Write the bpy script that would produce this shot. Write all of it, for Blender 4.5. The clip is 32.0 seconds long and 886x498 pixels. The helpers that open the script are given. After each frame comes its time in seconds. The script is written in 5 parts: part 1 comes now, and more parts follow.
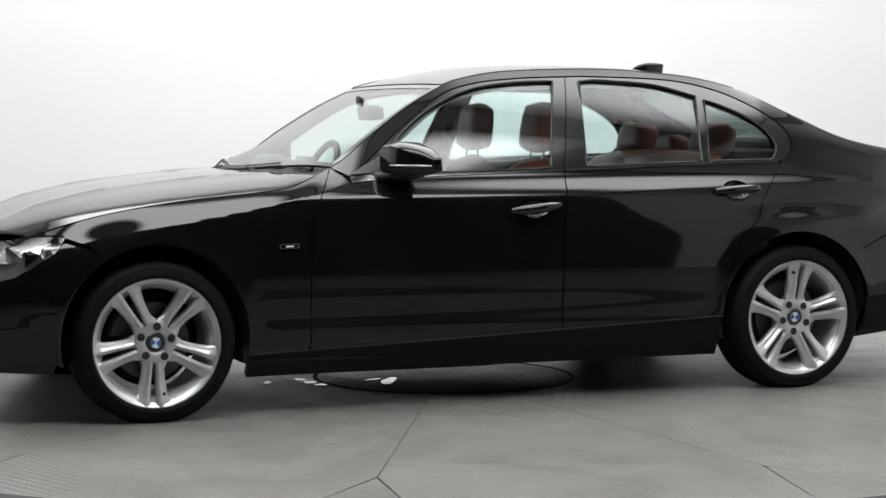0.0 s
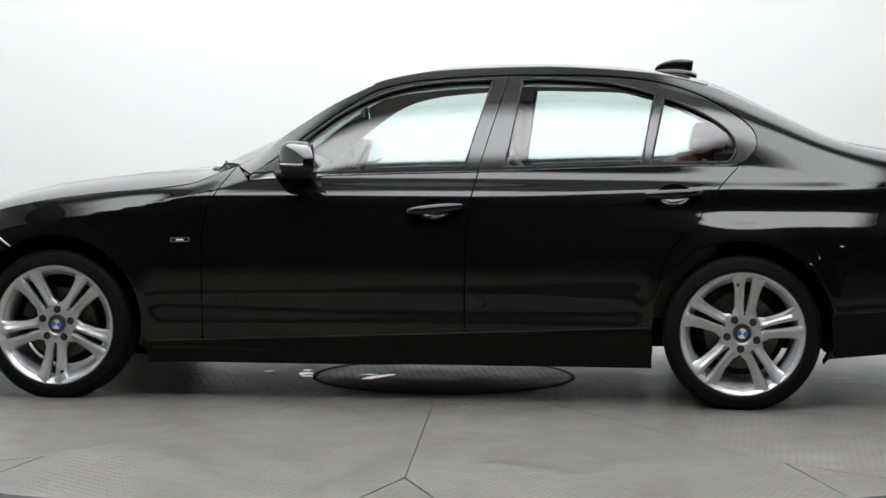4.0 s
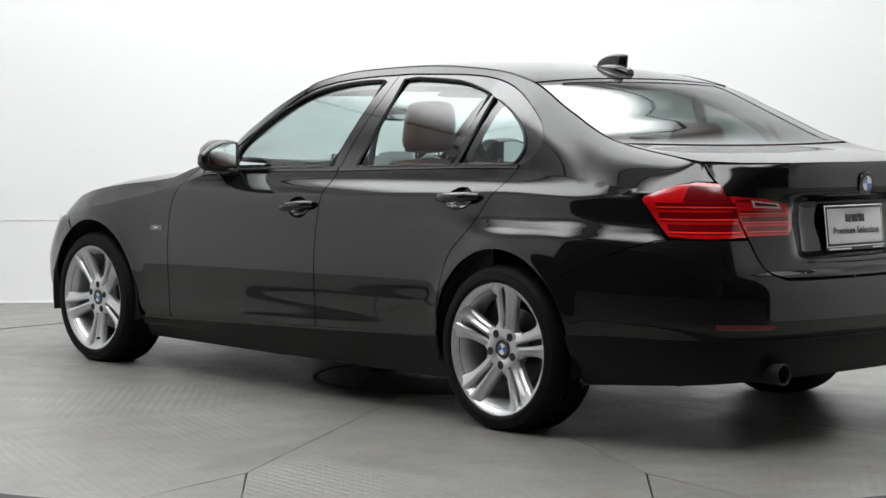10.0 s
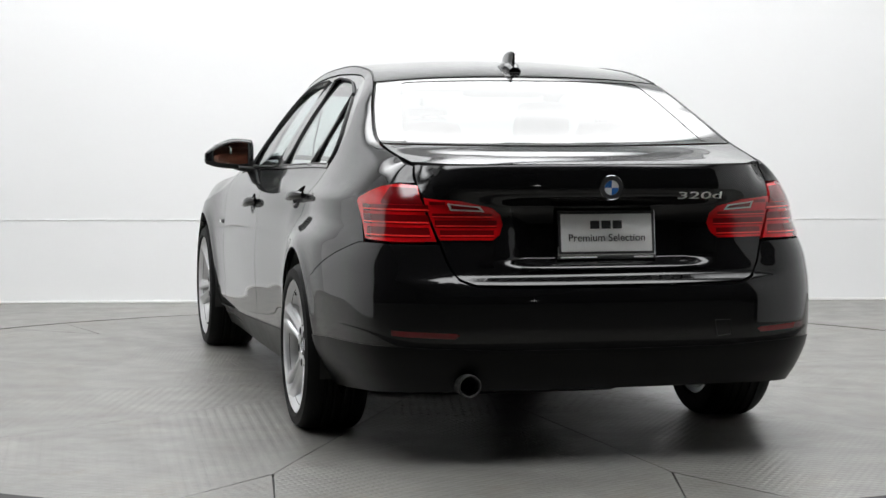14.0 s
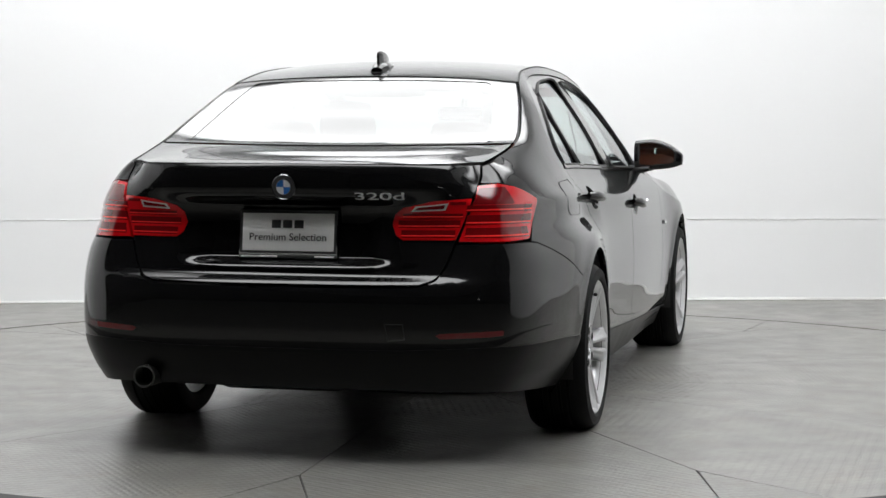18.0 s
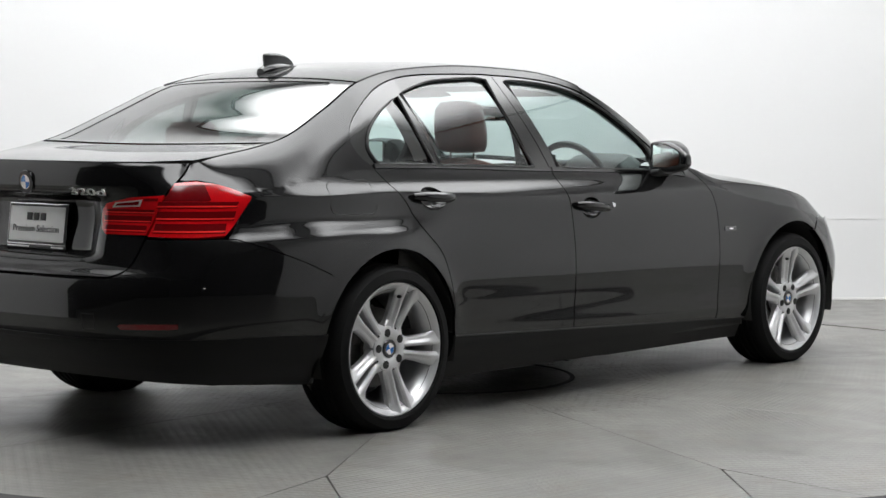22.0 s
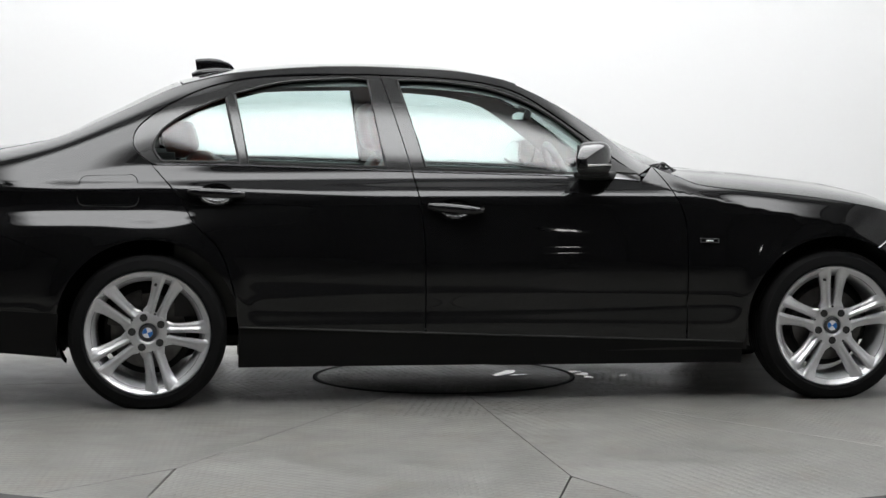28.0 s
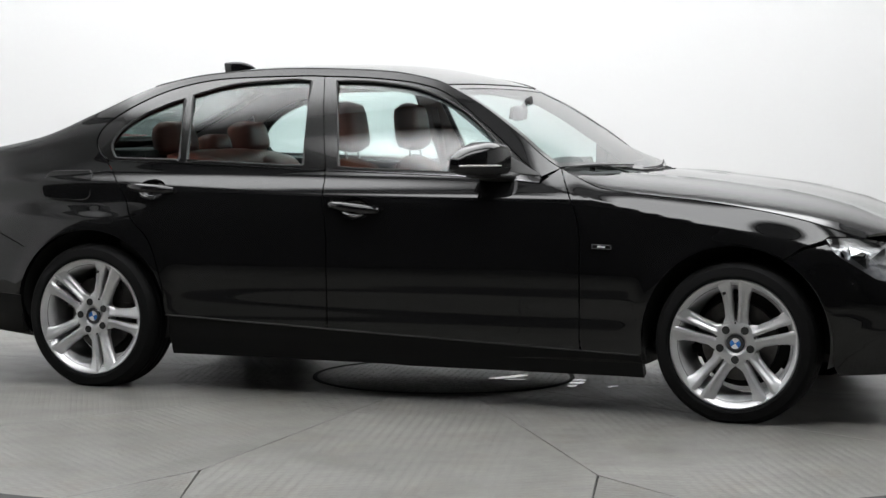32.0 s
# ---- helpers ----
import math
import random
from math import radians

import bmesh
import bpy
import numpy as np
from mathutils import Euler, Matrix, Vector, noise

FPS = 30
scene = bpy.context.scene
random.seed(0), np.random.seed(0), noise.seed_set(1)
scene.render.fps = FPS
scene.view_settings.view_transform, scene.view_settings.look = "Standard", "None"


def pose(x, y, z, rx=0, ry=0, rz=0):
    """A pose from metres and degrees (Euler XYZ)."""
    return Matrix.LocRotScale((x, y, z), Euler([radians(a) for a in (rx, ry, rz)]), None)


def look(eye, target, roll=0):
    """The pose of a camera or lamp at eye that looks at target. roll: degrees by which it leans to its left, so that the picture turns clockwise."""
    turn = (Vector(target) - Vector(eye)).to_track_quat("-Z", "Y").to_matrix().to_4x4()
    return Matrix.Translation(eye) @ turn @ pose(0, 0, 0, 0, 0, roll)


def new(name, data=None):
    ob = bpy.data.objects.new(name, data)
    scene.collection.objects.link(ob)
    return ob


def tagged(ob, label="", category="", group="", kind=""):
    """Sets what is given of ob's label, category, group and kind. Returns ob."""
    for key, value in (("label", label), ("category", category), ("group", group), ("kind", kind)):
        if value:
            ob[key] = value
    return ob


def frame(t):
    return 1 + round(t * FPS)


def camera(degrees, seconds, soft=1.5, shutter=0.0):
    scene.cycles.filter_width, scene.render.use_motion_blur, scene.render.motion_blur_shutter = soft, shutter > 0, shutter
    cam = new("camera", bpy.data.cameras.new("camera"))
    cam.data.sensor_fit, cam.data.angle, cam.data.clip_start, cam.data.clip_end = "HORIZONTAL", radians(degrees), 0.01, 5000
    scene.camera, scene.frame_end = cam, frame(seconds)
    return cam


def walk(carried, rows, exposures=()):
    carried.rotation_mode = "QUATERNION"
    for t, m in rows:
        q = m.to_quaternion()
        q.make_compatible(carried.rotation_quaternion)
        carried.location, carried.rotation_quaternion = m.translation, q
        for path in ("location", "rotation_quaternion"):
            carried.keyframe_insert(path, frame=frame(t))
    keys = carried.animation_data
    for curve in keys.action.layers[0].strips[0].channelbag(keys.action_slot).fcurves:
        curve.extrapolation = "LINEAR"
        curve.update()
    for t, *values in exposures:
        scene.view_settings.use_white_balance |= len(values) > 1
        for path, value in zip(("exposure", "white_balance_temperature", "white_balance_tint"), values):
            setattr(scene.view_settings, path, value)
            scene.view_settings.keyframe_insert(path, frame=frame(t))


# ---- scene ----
# One fixed camera; the car and the turntable under it turn.
cam = camera(25.63, 32.0)
EYE = (0.0, -8.717, 1.142)
AIM = (-0.0005, -7.7191, 1.0769)
walk(cam, [(0, look(EYE, AIM, 0.113)), (32, look(EYE, AIM, 0.113))])
scene.view_settings.exposure = -0.02

world = bpy.data.worlds.new("studio_dark")
world.use_nodes = True
world.node_tree.nodes["Background"].inputs[0].default_value = (0.006, 0.006, 0.0065, 1)
world.node_tree.nodes["Background"].inputs[1].default_value = 1.0
scene.world = world

PANEL_GLOW = 5.3      # wide light box over the turntable
STRIP_GLOW = 7.2      # long light box on the camera side
LAMP_GLOW = 12.0      # small lamps on the far, dark side of the hall


# ---------------------------------------------------------------- materials
def mat(name, col, rough=0.5, metal=0.0, coat=0.0, vary=0.0, scale=8.0, bump=0.0, bscale=200.0, spec=0.5, rvary=0.0, glow=0.0, coords="Object"):
    m = bpy.data.materials.new(name)
    m.use_nodes = True
    nt = m.node_tree
    b = nt.nodes["Principled BSDF"]
    b.inputs["Base Color"].default_value = (*col, 1)
    b.inputs["Roughness"].default_value = rough
    b.inputs["Metallic"].default_value = metal
    b.inputs["Specular IOR Level"].default_value = spec
    b.inputs["Coat Weight"].default_value = coat
    b.inputs["Coat Roughness"].default_value = 0.03
    if glow:
        b.inputs["Emission Color"].default_value = (*col, 1)
        b.inputs["Emission Strength"].default_value = glow
    tc = nt.nodes.new("ShaderNodeTexCoord")
    if vary or rvary:
        n1 = nt.nodes.new("ShaderNodeTexNoise")
        n1.inputs["Scale"].default_value, n1.inputs["Detail"].default_value = scale, 6
        nt.links.new(tc.outputs[coords], n1.inputs["Vector"])
        n2 = nt.nodes.new("ShaderNodeTexNoise")
        n2.inputs["Scale"].default_value, n2.inputs["Detail"].default_value = scale * 9, 4
        nt.links.new(tc.outputs[coords], n2.inputs["Vector"])
        add = nt.nodes.new("ShaderNodeMath")
        add.operation = "MULTIPLY_ADD"
        nt.links.new(n2.outputs["Fac"], add.inputs[0])
        add.inputs[1].default_value = 0.5
        nt.links.new(n1.outputs["Fac"], add.inputs[2])
        if vary:
            r = nt.nodes.new("ShaderNodeMapRange")
            r.inputs["From Min"].default_value, r.inputs["From Max"].default_value = 0.4, 1.1
            r.inputs["To Min"].default_value, r.inputs["To Max"].default_value = 1 - vary, 1 + vary
            nt.links.new(add.outputs[0], r.inputs["Value"])
            mul = nt.nodes.new("ShaderNodeVectorMath")
            mul.operation = "SCALE"
            mul.inputs[0].default_value = col
            nt.links.new(r.outputs[0], mul.inputs["Scale"])
            nt.links.new(mul.outputs[0], b.inputs["Base Color"])
        if rvary:
            r2 = nt.nodes.new("ShaderNodeMapRange")
            r2.inputs["From Min"].default_value, r2.inputs["From Max"].default_value = 0.4, 1.1
            r2.inputs["To Min"].default_value, r2.inputs["To Max"].default_value = rough - rvary, rough + rvary
            nt.links.new(add.outputs[0], r2.inputs["Value"])
            nt.links.new(r2.outputs[0], b.inputs["Roughness"])
    if bump:
        n3 = nt.nodes.new("ShaderNodeTexNoise")
        n3.inputs["Scale"].default_value, n3.inputs["Detail"].default_value = bscale, 3
        nt.links.new(tc.outputs[coords], n3.inputs["Vector"])
        bp = nt.nodes.new("ShaderNodeBump")
        bp.inputs["Strength"].default_value, bp.inputs["Distance"].default_value = bump, 0.002
        nt.links.new(n3.outputs["Fac"], bp.inputs["Height"])
        nt.links.new(bp.outputs[0], b.inputs["Normal"])
    return m


def glass_mat(name, tint, rough=0.0, ior=1.5, mirror=0.0):
    """Thin sheet: tinted see-through with a clear gloss on top."""
    m = bpy.data.materials.new(name)
    m.use_nodes = True
    nt = m.node_tree
    nt.nodes.clear()
    out = nt.nodes.new("ShaderNodeOutputMaterial")
    tr = nt.nodes.new("ShaderNodeBsdfTransparent")
    tr.inputs[0].default_value = (*tint, 1)
    gl = nt.nodes.new("ShaderNodeBsdfGlossy")
    gl.inputs["Roughness"].default_value = rough
    # both faces of the sheet gloss: f0 head-on, rising to full at grazing
    f0 = 2 * ((ior - 1) / (ior + 1)) ** 2
    lw = nt.nodes.new("ShaderNodeLayerWeight")
    lw.inputs["Blend"].default_value = 0.5
    pw = nt.nodes.new("ShaderNodeMath")
    pw.operation = "POWER"
    pw.inputs[1].default_value = 3.6
    nt.links.new(lw.outputs["Facing"], pw.inputs[0])
    fr = nt.nodes.new("ShaderNodeMath")
    fr.operation = "MULTIPLY_ADD"
    fr.inputs[1].default_value, fr.inputs[2].default_value = 1 - f0, f0
    nt.links.new(pw.outputs[0], fr.inputs[0])
    mx = nt.nodes.new("ShaderNodeMixShader")
    nt.links.new(fr.outputs[0], mx.inputs[0])
    nt.links.new(tr.outputs[0], mx.inputs[1])
    nt.links.new(gl.outputs[0], mx.inputs[2])
    nt.links.new(mx.outputs[0], out.inputs[0])
    return m


PAINT = mat("black_gloss_paint", (0.0045, 0.0045, 0.0048), 0.4, coat=1.0, vary=0.15, scale=3, rvary=0.03, spec=0.03)
TRIM = mat("black_gloss_trim", (0.008, 0.008, 0.008), 0.18, coat=0.6, vary=0.1, scale=20)
RUBBER = mat("black_rubber_seal", (0.012, 0.012, 0.012), 0.6, vary=0.2, scale=30, bump=0.1)
SATIN = mat("satin_black_sill_paint", (0.0045, 0.0045, 0.0047), 0.32, spec=0.17, vary=0.15, scale=6, rvary=0.05)
PLASTIC = mat("black_grained_plastic", (0.014, 0.014, 0.014), 0.55, vary=0.2, scale=25, bump=0.25, bscale=600)
TYRE = mat("tyre_rubber", (0.0045, 0.0045, 0.0047), 0.66, spec=0.15, vary=0.3, scale=14, bump=0.15, bscale=300, rvary=0.1)
ALLOY = mat("silver_alloy", (0.62, 0.62, 0.63), 0.36, metal=0.65, coat=0.35, vary=0.06, scale=25, rvary=0.05)
STEEL = mat("worn_brake_steel", (0.16, 0.155, 0.15), 0.42, metal=1, vary=0.25, scale=40)
CAST = mat("grey_cast_iron", (0.09, 0.085, 0.08), 0.6, metal=0.5, vary=0.3, scale=30)
# grey metal that carries the highlight line on the black belt trim
BELT_GLEAM = mat("polished_black_bead", (0.13, 0.13, 0.135), 0.2, metal=1, vary=0.05, scale=30)
CHROME = mat("chrome", (0.85, 0.85, 0.86), 0.07, metal=1, vary=0.03, scale=30)
DARKCHROME = mat("dark_chrome", (0.25, 0.25, 0.26), 0.15, metal=1, vary=0.05, scale=30)
LEATHER = mat("red_brown_leather", (0.15, 0.036, 0.021), 0.42, vary=0.22, scale=12, bump=0.25, bscale=350)
LEATHER_D = mat("dark_leather", (0.02, 0.019, 0.018), 0.5, vary=0.2, scale=12, bump=0.25, bscale=350)
HEADLINER = mat("grey_woven_headliner", (0.30, 0.30, 0.29), 0.9, vary=0.08, scale=30, bump=0.2, bscale=900)
CARPET = mat("black_carpet", (0.015, 0.015, 0.015), 0.95, vary=0.3, scale=50, bump=0.4, bscale=700)
RED = mat("red_lamp_lens", (0.48, 0.004, 0.007), 0.10, coat=0.8, vary=0.06, scale=20)
RED_D = mat("dark_red_lamp_lens", (0.12, 0.0018, 0.0035), 0.12, coat=0.55, vary=0.06, scale=20)
RED_B = mat("bright_red_light_bar", (0.80, 0.025, 0.02), 0.2, coat=1.0, vary=0.05, scale=30)
CLEAR = mat("clear_reversing_lens", (0.5, 0.47, 0.47), 0.12, coat=1.0, vary=0.1, scale=60)
WHITE = mat("white_plate", (0.93, 0.93, 0.92), 0.35, vary=0.04, scale=14)
INK = mat("dark_grey_print", (0.03, 0.03, 0.032), 0.5, vary=0.05, scale=30)
BLUE = mat("blue_enamel", (0.03, 0.16, 0.5), 0.2, coat=1.0, vary=0.05, scale=60)
ENAMEL = mat("white_enamel", (0.75, 0.77, 0.8), 0.2, coat=1.0, vary=0.05, scale=60)
GLASS = glass_mat("green_tinted_glass", (0.82, 0.93, 0.915), 0.0, 1.5)
SCREEN = glass_mat("laminated_glass", (0.82, 0.92, 0.905), 0.0, 1.48)
REARGLASS = glass_mat("dark_tinted_rear_glass", (0.22, 0.26, 0.25), 0.0, 1.5)
LENS = glass_mat("clear_lens", (0.9, 0.92, 0.93), 0.0, 1.5)
MIRROR = mat("mirror", (0.66, 0.71, 0.69), 0.01, metal=1)
SILVER = mat("bright_silver_figures", (0.88, 0.88, 0.88), 0.3, metal=0.0, coat=0.5, vary=0.04, scale=30)
BOWL = mat("silvered_lamp_bowl", (0.34, 0.34, 0.35), 0.22, metal=0.6, vary=0.1, scale=30)
UNDER = mat("sooty_underbody", (0.02, 0.02, 0.019), 0.8, vary=0.3, scale=10, bump=0.3)


# ---------------------------------------------------------------- mesh tools
def part(name, bm, material, parent=None, label=""):
    me = bpy.data.meshes.new(name)
    bm.to_mesh(me)
    bm.free()
    me.materials.append(material)
    ob = new(name, me)
    if parent is not None:
        ob.parent = parent
    if label:
        ob["label"] = label
    return ob


def smooth(bm, angle=35):
    for f in bm.faces:
        f.smooth = True
    for e in bm.edges:
        if len(e.link_faces) == 2 and e.calc_face_angle(0) > radians(angle):
            e.smooth = False
    return bm


def box(sx, sy, sz, m=None, bevel=0.0, seg=2):
    bm = bmesh.new()
    bmesh.ops.create_cube(bm, size=1, matrix=Matrix.Diagonal((sx, sy, sz, 1)))
    if bevel:
        bmesh.ops.bevel(bm, geom=bm.edges[:], offset=bevel, segments=seg, profile=0.5, affect="EDGES")
    if m is not None:
        bm.transform(m)
    return smooth(bm) if bevel else bm


def lathe(profile, n=64, axis="Y", m=None, angle=35):
    """Turns (radius, along) pairs about an axis."""
    bm = bmesh.new()
    rings = []
    for r, a in profile:
        ring = []
        for i in range(n):
            c, s = math.cos(2 * math.pi * i / n) * r, math.sin(2 * math.pi * i / n) * r
            ring.append(bm.verts.new((c, a, s) if axis == "Y" else (c, s, a) if axis == "Z" else (a, c, s)))
        rings.append(ring)
    for p, q in zip(rings, rings[1:]):
        for i in range(n):
            bm.faces.new((p[i], p[(i + 1) % n], q[(i + 1) % n], q[i]))
    bmesh.ops.remove_doubles(bm, verts=bm.verts, dist=1e-6)
    bmesh.ops.recalc_face_normals(bm, faces=bm.faces)
    if m is not None:
        bm.transform(m)
    return smooth(bm, angle)


def tube(points, r, n=10):
    """A round bar along points."""
    bm = bmesh.new()
    pts = [Vector(p) for p in points]
    rings = []
    for i, p in enumerate(pts):
        d = (pts[min(i + 1, len(pts) - 1)] - pts[max(i - 1, 0)]).normalized()
        a = d.orthogonal().normalized() if not rings else (prev - d * prev.dot(d)).normalized()
        prev = a
        b = d.cross(a)
        rr = r[i] if isinstance(r, (list, tuple)) else r
        rings.append([bm.verts.new(p + (a * math.cos(t) + b * math.sin(t)) * rr) for t in (2 * math.pi * k / n for k in range(n))])
    for p, q in zip(rings, rings[1:]):
        for i in range(n):
            bm.faces.new((p[i], p[(i + 1) % n], q[(i + 1) % n], q[i]))
    bm.faces.new(rings[0][::-1])
    bm.faces.new(rings[-1])
    bmesh.ops.recalc_face_normals(bm, faces=bm.faces)
    return smooth(bm, 50)


def prism(poly, h, m=None, bevel=0.0, seg=2):
    """A flat outline raised by h along z."""
    bm = bmesh.new()
    lo = [bm.verts.new((x, y, 0)) for x, y in poly]
    hi = [bm.verts.new((x, y, h)) for x, y in poly]
    bm.faces.new(lo[::-1])
    top = bm.faces.new(hi)
    n = len(poly)
    for i in range(n):
        bm.faces.new((lo[i], lo[(i + 1) % n], hi[(i + 1) % n], hi[i]))
    bmesh.ops.recalc_face_normals(bm, faces=bm.faces)
    if bevel:
        bmesh.ops.bevel(bm, geom=list(top.edges), offset=bevel, segments=seg, profile=0.5, affect="EDGES")
    if m is not None:
        bm.transform(m)
    return smooth(bm)


def join(*bms):
    out = bmesh.new()
    for b in bms:
        me = bpy.data.meshes.new("tmp")
        b.to_mesh(me)
        b.free()
        out.from_mesh(me)
        bpy.data.meshes.remove(me)
    return out


def arc(cx, cy, r, a0, a1, n):
    return [(cx + r * math.cos(radians(a0 + (a1 - a0) * i / n)), cy + r * math.sin(radians(a0 + (a1 - a0) * i / n))) for i in range(n + 1)]


def curve2(pts, n=6):
    """A smooth open line through points."""
    p = [np.array(q, float) for q in pts]
    p = [2 * p[0] - p[1]] + p + [2 * p[-1] - p[-2]]
    out = []
    for i in range(1, len(p) - 2):
        for k in range(n):
            t = k / n
            a, b, c, d = p[i - 1:i + 3]
            out.append(tuple(0.5 * (2 * b + (c - a) * t + (2 * a - 5 * b + 4 * c - d) * t * t + (3 * b - a - 3 * c + d) * t ** 3)))
    return out + [tuple(pts[-1])]


def pchip(x, xs, ys):
    """Monotone cubic through (xs, ys); ys may hold one column for each value of x."""
    xs = np.asarray(xs, float)
    ys = np.asarray(ys, float)
    x = np.clip(np.asarray(x, float), xs[0], xs[-1])
    if ys.ndim == 1:
        ys = np.repeat(ys[:, None], x.size, 1)
    h = np.diff(xs)[:, None]
    dl = np.diff(ys, axis=0) / h
    m = np.zeros_like(ys)
    w1, w2 = 2 * h[1:] + h[:-1], h[1:] + 2 * h[:-1]
    same = dl[1:] * dl[:-1] > 0
    safe = np.where(same, w1 / np.where(same, dl[:-1], 1) + w2 / np.where(same, dl[1:], 1), 1)
    m[1:-1] = np.where(same, (w1 + w2) / safe, 0)
    m[0], m[-1] = dl[0], dl[-1]
    i = np.clip(np.searchsorted(xs, x, "right") - 1, 0, len(xs) - 2)
    k = np.arange(x.size)
    hh = h[i, 0]
    t = (x - xs[i]) / hh
    return ((2 * t ** 3 - 3 * t ** 2 + 1) * ys[i, k] + (t ** 3 - 2 * t ** 2 + t) * hh * m[i, k]
            + (3 * t ** 2 - 2 * t ** 3) * ys[i + 1, k] + (t ** 3 - t ** 2) * hh * m[i + 1, k])


def one(f, v):
    return float(f(np.array([v]))[0])


from mathutils.geometry import delaunay_2d_cdt


def inset2(poly, d):
    """Moves a closed outline inwards by d."""
    n = len(poly)
    area = sum(poly[i][0] * poly[(i + 1) % n][1] - poly[(i + 1) % n][0] * poly[i][1] for i in range(n))
    sgn = 1 if area > 0 else -1
    out = []
    for i in range(n):
        a, b, c = Vector(poly[i - 1]), Vector(poly[i]), Vector(poly[(i + 1) % n])
        e1, e2 = (b - a), (c - b)
        if e1.length < 1e-9 or e2.length < 1e-9:
            out.append(tuple(b))
            continue
        n1 = Vector((-e1.y, e1.x)).normalized() * sgn
        n2 = Vector((-e2.y, e2.x)).normalized() * sgn
        k = n1 + n2
        k = k / max(k.length_squared / 2, 0.35)
        out.append((b.x + k.x * d, b.y + k.y * d))
    return out


def patch(name, outline, surf, material, parent, du=0.03, dv=0.02, gap=0.0, lip=0.012, off=0.0, mirror=False, holes=(), label="", e=2e-3):
    """A sheet cut to an outline in (u, v), laid on a smooth surface and folded in by lip along its rim."""
    loops = [inset2(outline, gap) if gap else list(outline)] + [list(h) for h in holes]
    flat = [Vector((p[0], p[1])) for lp in loops for p in lp]
    rims, at = [], 0
    for lp in loops:
        rims += [(at + i, at + (i + 1) % len(lp)) for i in range(len(lp))]
        at += len(lp)
    pts2, _, tris, *_ = delaunay_2d_cdt(flat, rims, [], 0, 1e-5)

    def within(q, lp):
        c, j = False, len(lp) - 1
        for i in range(len(lp)):
            (xi, yi), (xj, yj) = lp[i], lp[j]
            if (yi > q.y) != (yj > q.y) and q.x < (xj - xi) * (q.y - yi) / (yj - yi) + xi:
                c = not c
            j = i
        return c
    bm = bmesh.new()
    vs = [bm.verts.new((p.x, p.y, 0)) for p in pts2]
    for tri in tris:
        mid = sum((pts2[i] for i in tri), Vector((0, 0))) / len(tri)
        if within(mid, loops[0]) and not any(within(mid, h) for h in loops[1:]):
            bm.faces.new([vs[i] for i in tri])
    bmesh.ops.delete(bm, geom=[v for v in bm.verts if not v.link_faces], context="VERTS")
    bm.normal_update()
    bmesh.ops.reverse_faces(bm, faces=[f for f in bm.faces if f.normal.z < 0])
    us, vv = [p.x for p in flat], [p.y for p in flat]
    for lo, hi, step, ax in ((min(us), max(us), du, 0), (min(vv), max(vv), dv, 1)):
        k = math.floor(lo / step) + 1
        while k * step < hi - 1e-6:
            co, no = [0, 0, 0], [0, 0, 0]
            co[ax], no[ax] = k * step, 1
            bmesh.ops.bisect_plane(bm, geom=bm.verts[:] + bm.edges[:] + bm.faces[:], dist=1e-6, plane_co=co, plane_no=no)
            k += 1
    bmesh.ops.dissolve_degenerate(bm, edges=bm.edges, dist=1e-6)
    bm.verts.ensure_lookup_table()
    U = np.array([v.co.x for v in bm.verts])
    V = np.array([v.co.y for v in bm.verts])
    P = surf(U, V)
    N = np.cross(surf(U + e, V) - surf(U - e, V), surf(U, V + e) - surf(U, V - e))
    N /= np.linalg.norm(N, axis=1)[:, None] + 1e-12
    # outward: away from the car's middle
    mid = P.mean(0) - np.array([0.0, 0, 0.62])
    ref = P - np.array([np.clip(P[:, 0].mean(), -1.6, 1.5), 0, 0.6])
    if (N * ref).sum() < 0:
        N = -N
    P = P + N * off
    if mirror:
        P, N = P * [1, -1, 1], N * [1, -1, 1]
    for v, p in zip(bm.verts, P):
        v.co = p
    bm.verts.index_update()
    flip = 0.0
    for f in bm.faces:
        f.normal_update()
        flip += f.normal.dot(Vector(N[f.verts[0].index])) * f.calc_area()
    if flip < 0:
        bmesh.ops.reverse_faces(bm, faces=bm.faces)
    normals = [Vector(n) for n in N]
    main = len(bm.verts)
    pts3 = [tuple(p) for p in P]
    faces = [[v.index for v in f.verts] for f in bm.faces]
    if lip:
        fold = {}
        for ed in bm.edges:
            if len(ed.link_faces) == 1:
                lp = ed.link_loops[0]
                i, j = lp.vert.index, lp.link_loop_next.vert.index
                for k in (i, j):
                    if k not in fold:
                        fold[k] = len(pts3)
                        pts3.append(tuple(P[k] - N[k] * lip))
                faces.append([j, i, fold[i], fold[j]])
    bm.free()
    me = bpy.data.meshes.new(name)
    me.from_pydata(pts3, [], faces)
    me.materials.append(material)
    me.polygons.foreach_set("use_smooth", [True] * len(me.polygons))
    cn = []
    for pl in me.polygons:
        sheet = all(v < main for v in pl.vertices)
        for v in pl.vertices:
            cn.append(normals[v] if sheet else pl.normal.copy())
    me.normals_split_custom_set(cn)
    ob = new(name, me)
    ob.parent = parent
    if label:
        ob["label"] = label
    return ob


def thing(name, label, category, group="", kind=""):
    return tagged(new(name), label, category, group, kind)


# ---------------------------------------------------------------- the studio
WALL = mat("white_painted_wall", (0.72, 0.72, 0.72), 0.7, vary=0.02, scale=0.8, bump=0.05, bscale=60, coords="Generated")
DARKWALL = mat("dark_hall_wall", (0.009, 0.009, 0.0095), 0.8, vary=0.2, scale=2)
CEIL = mat("grey_ceiling", (0.06, 0.06, 0.06), 0.8, vary=0.1, scale=2)


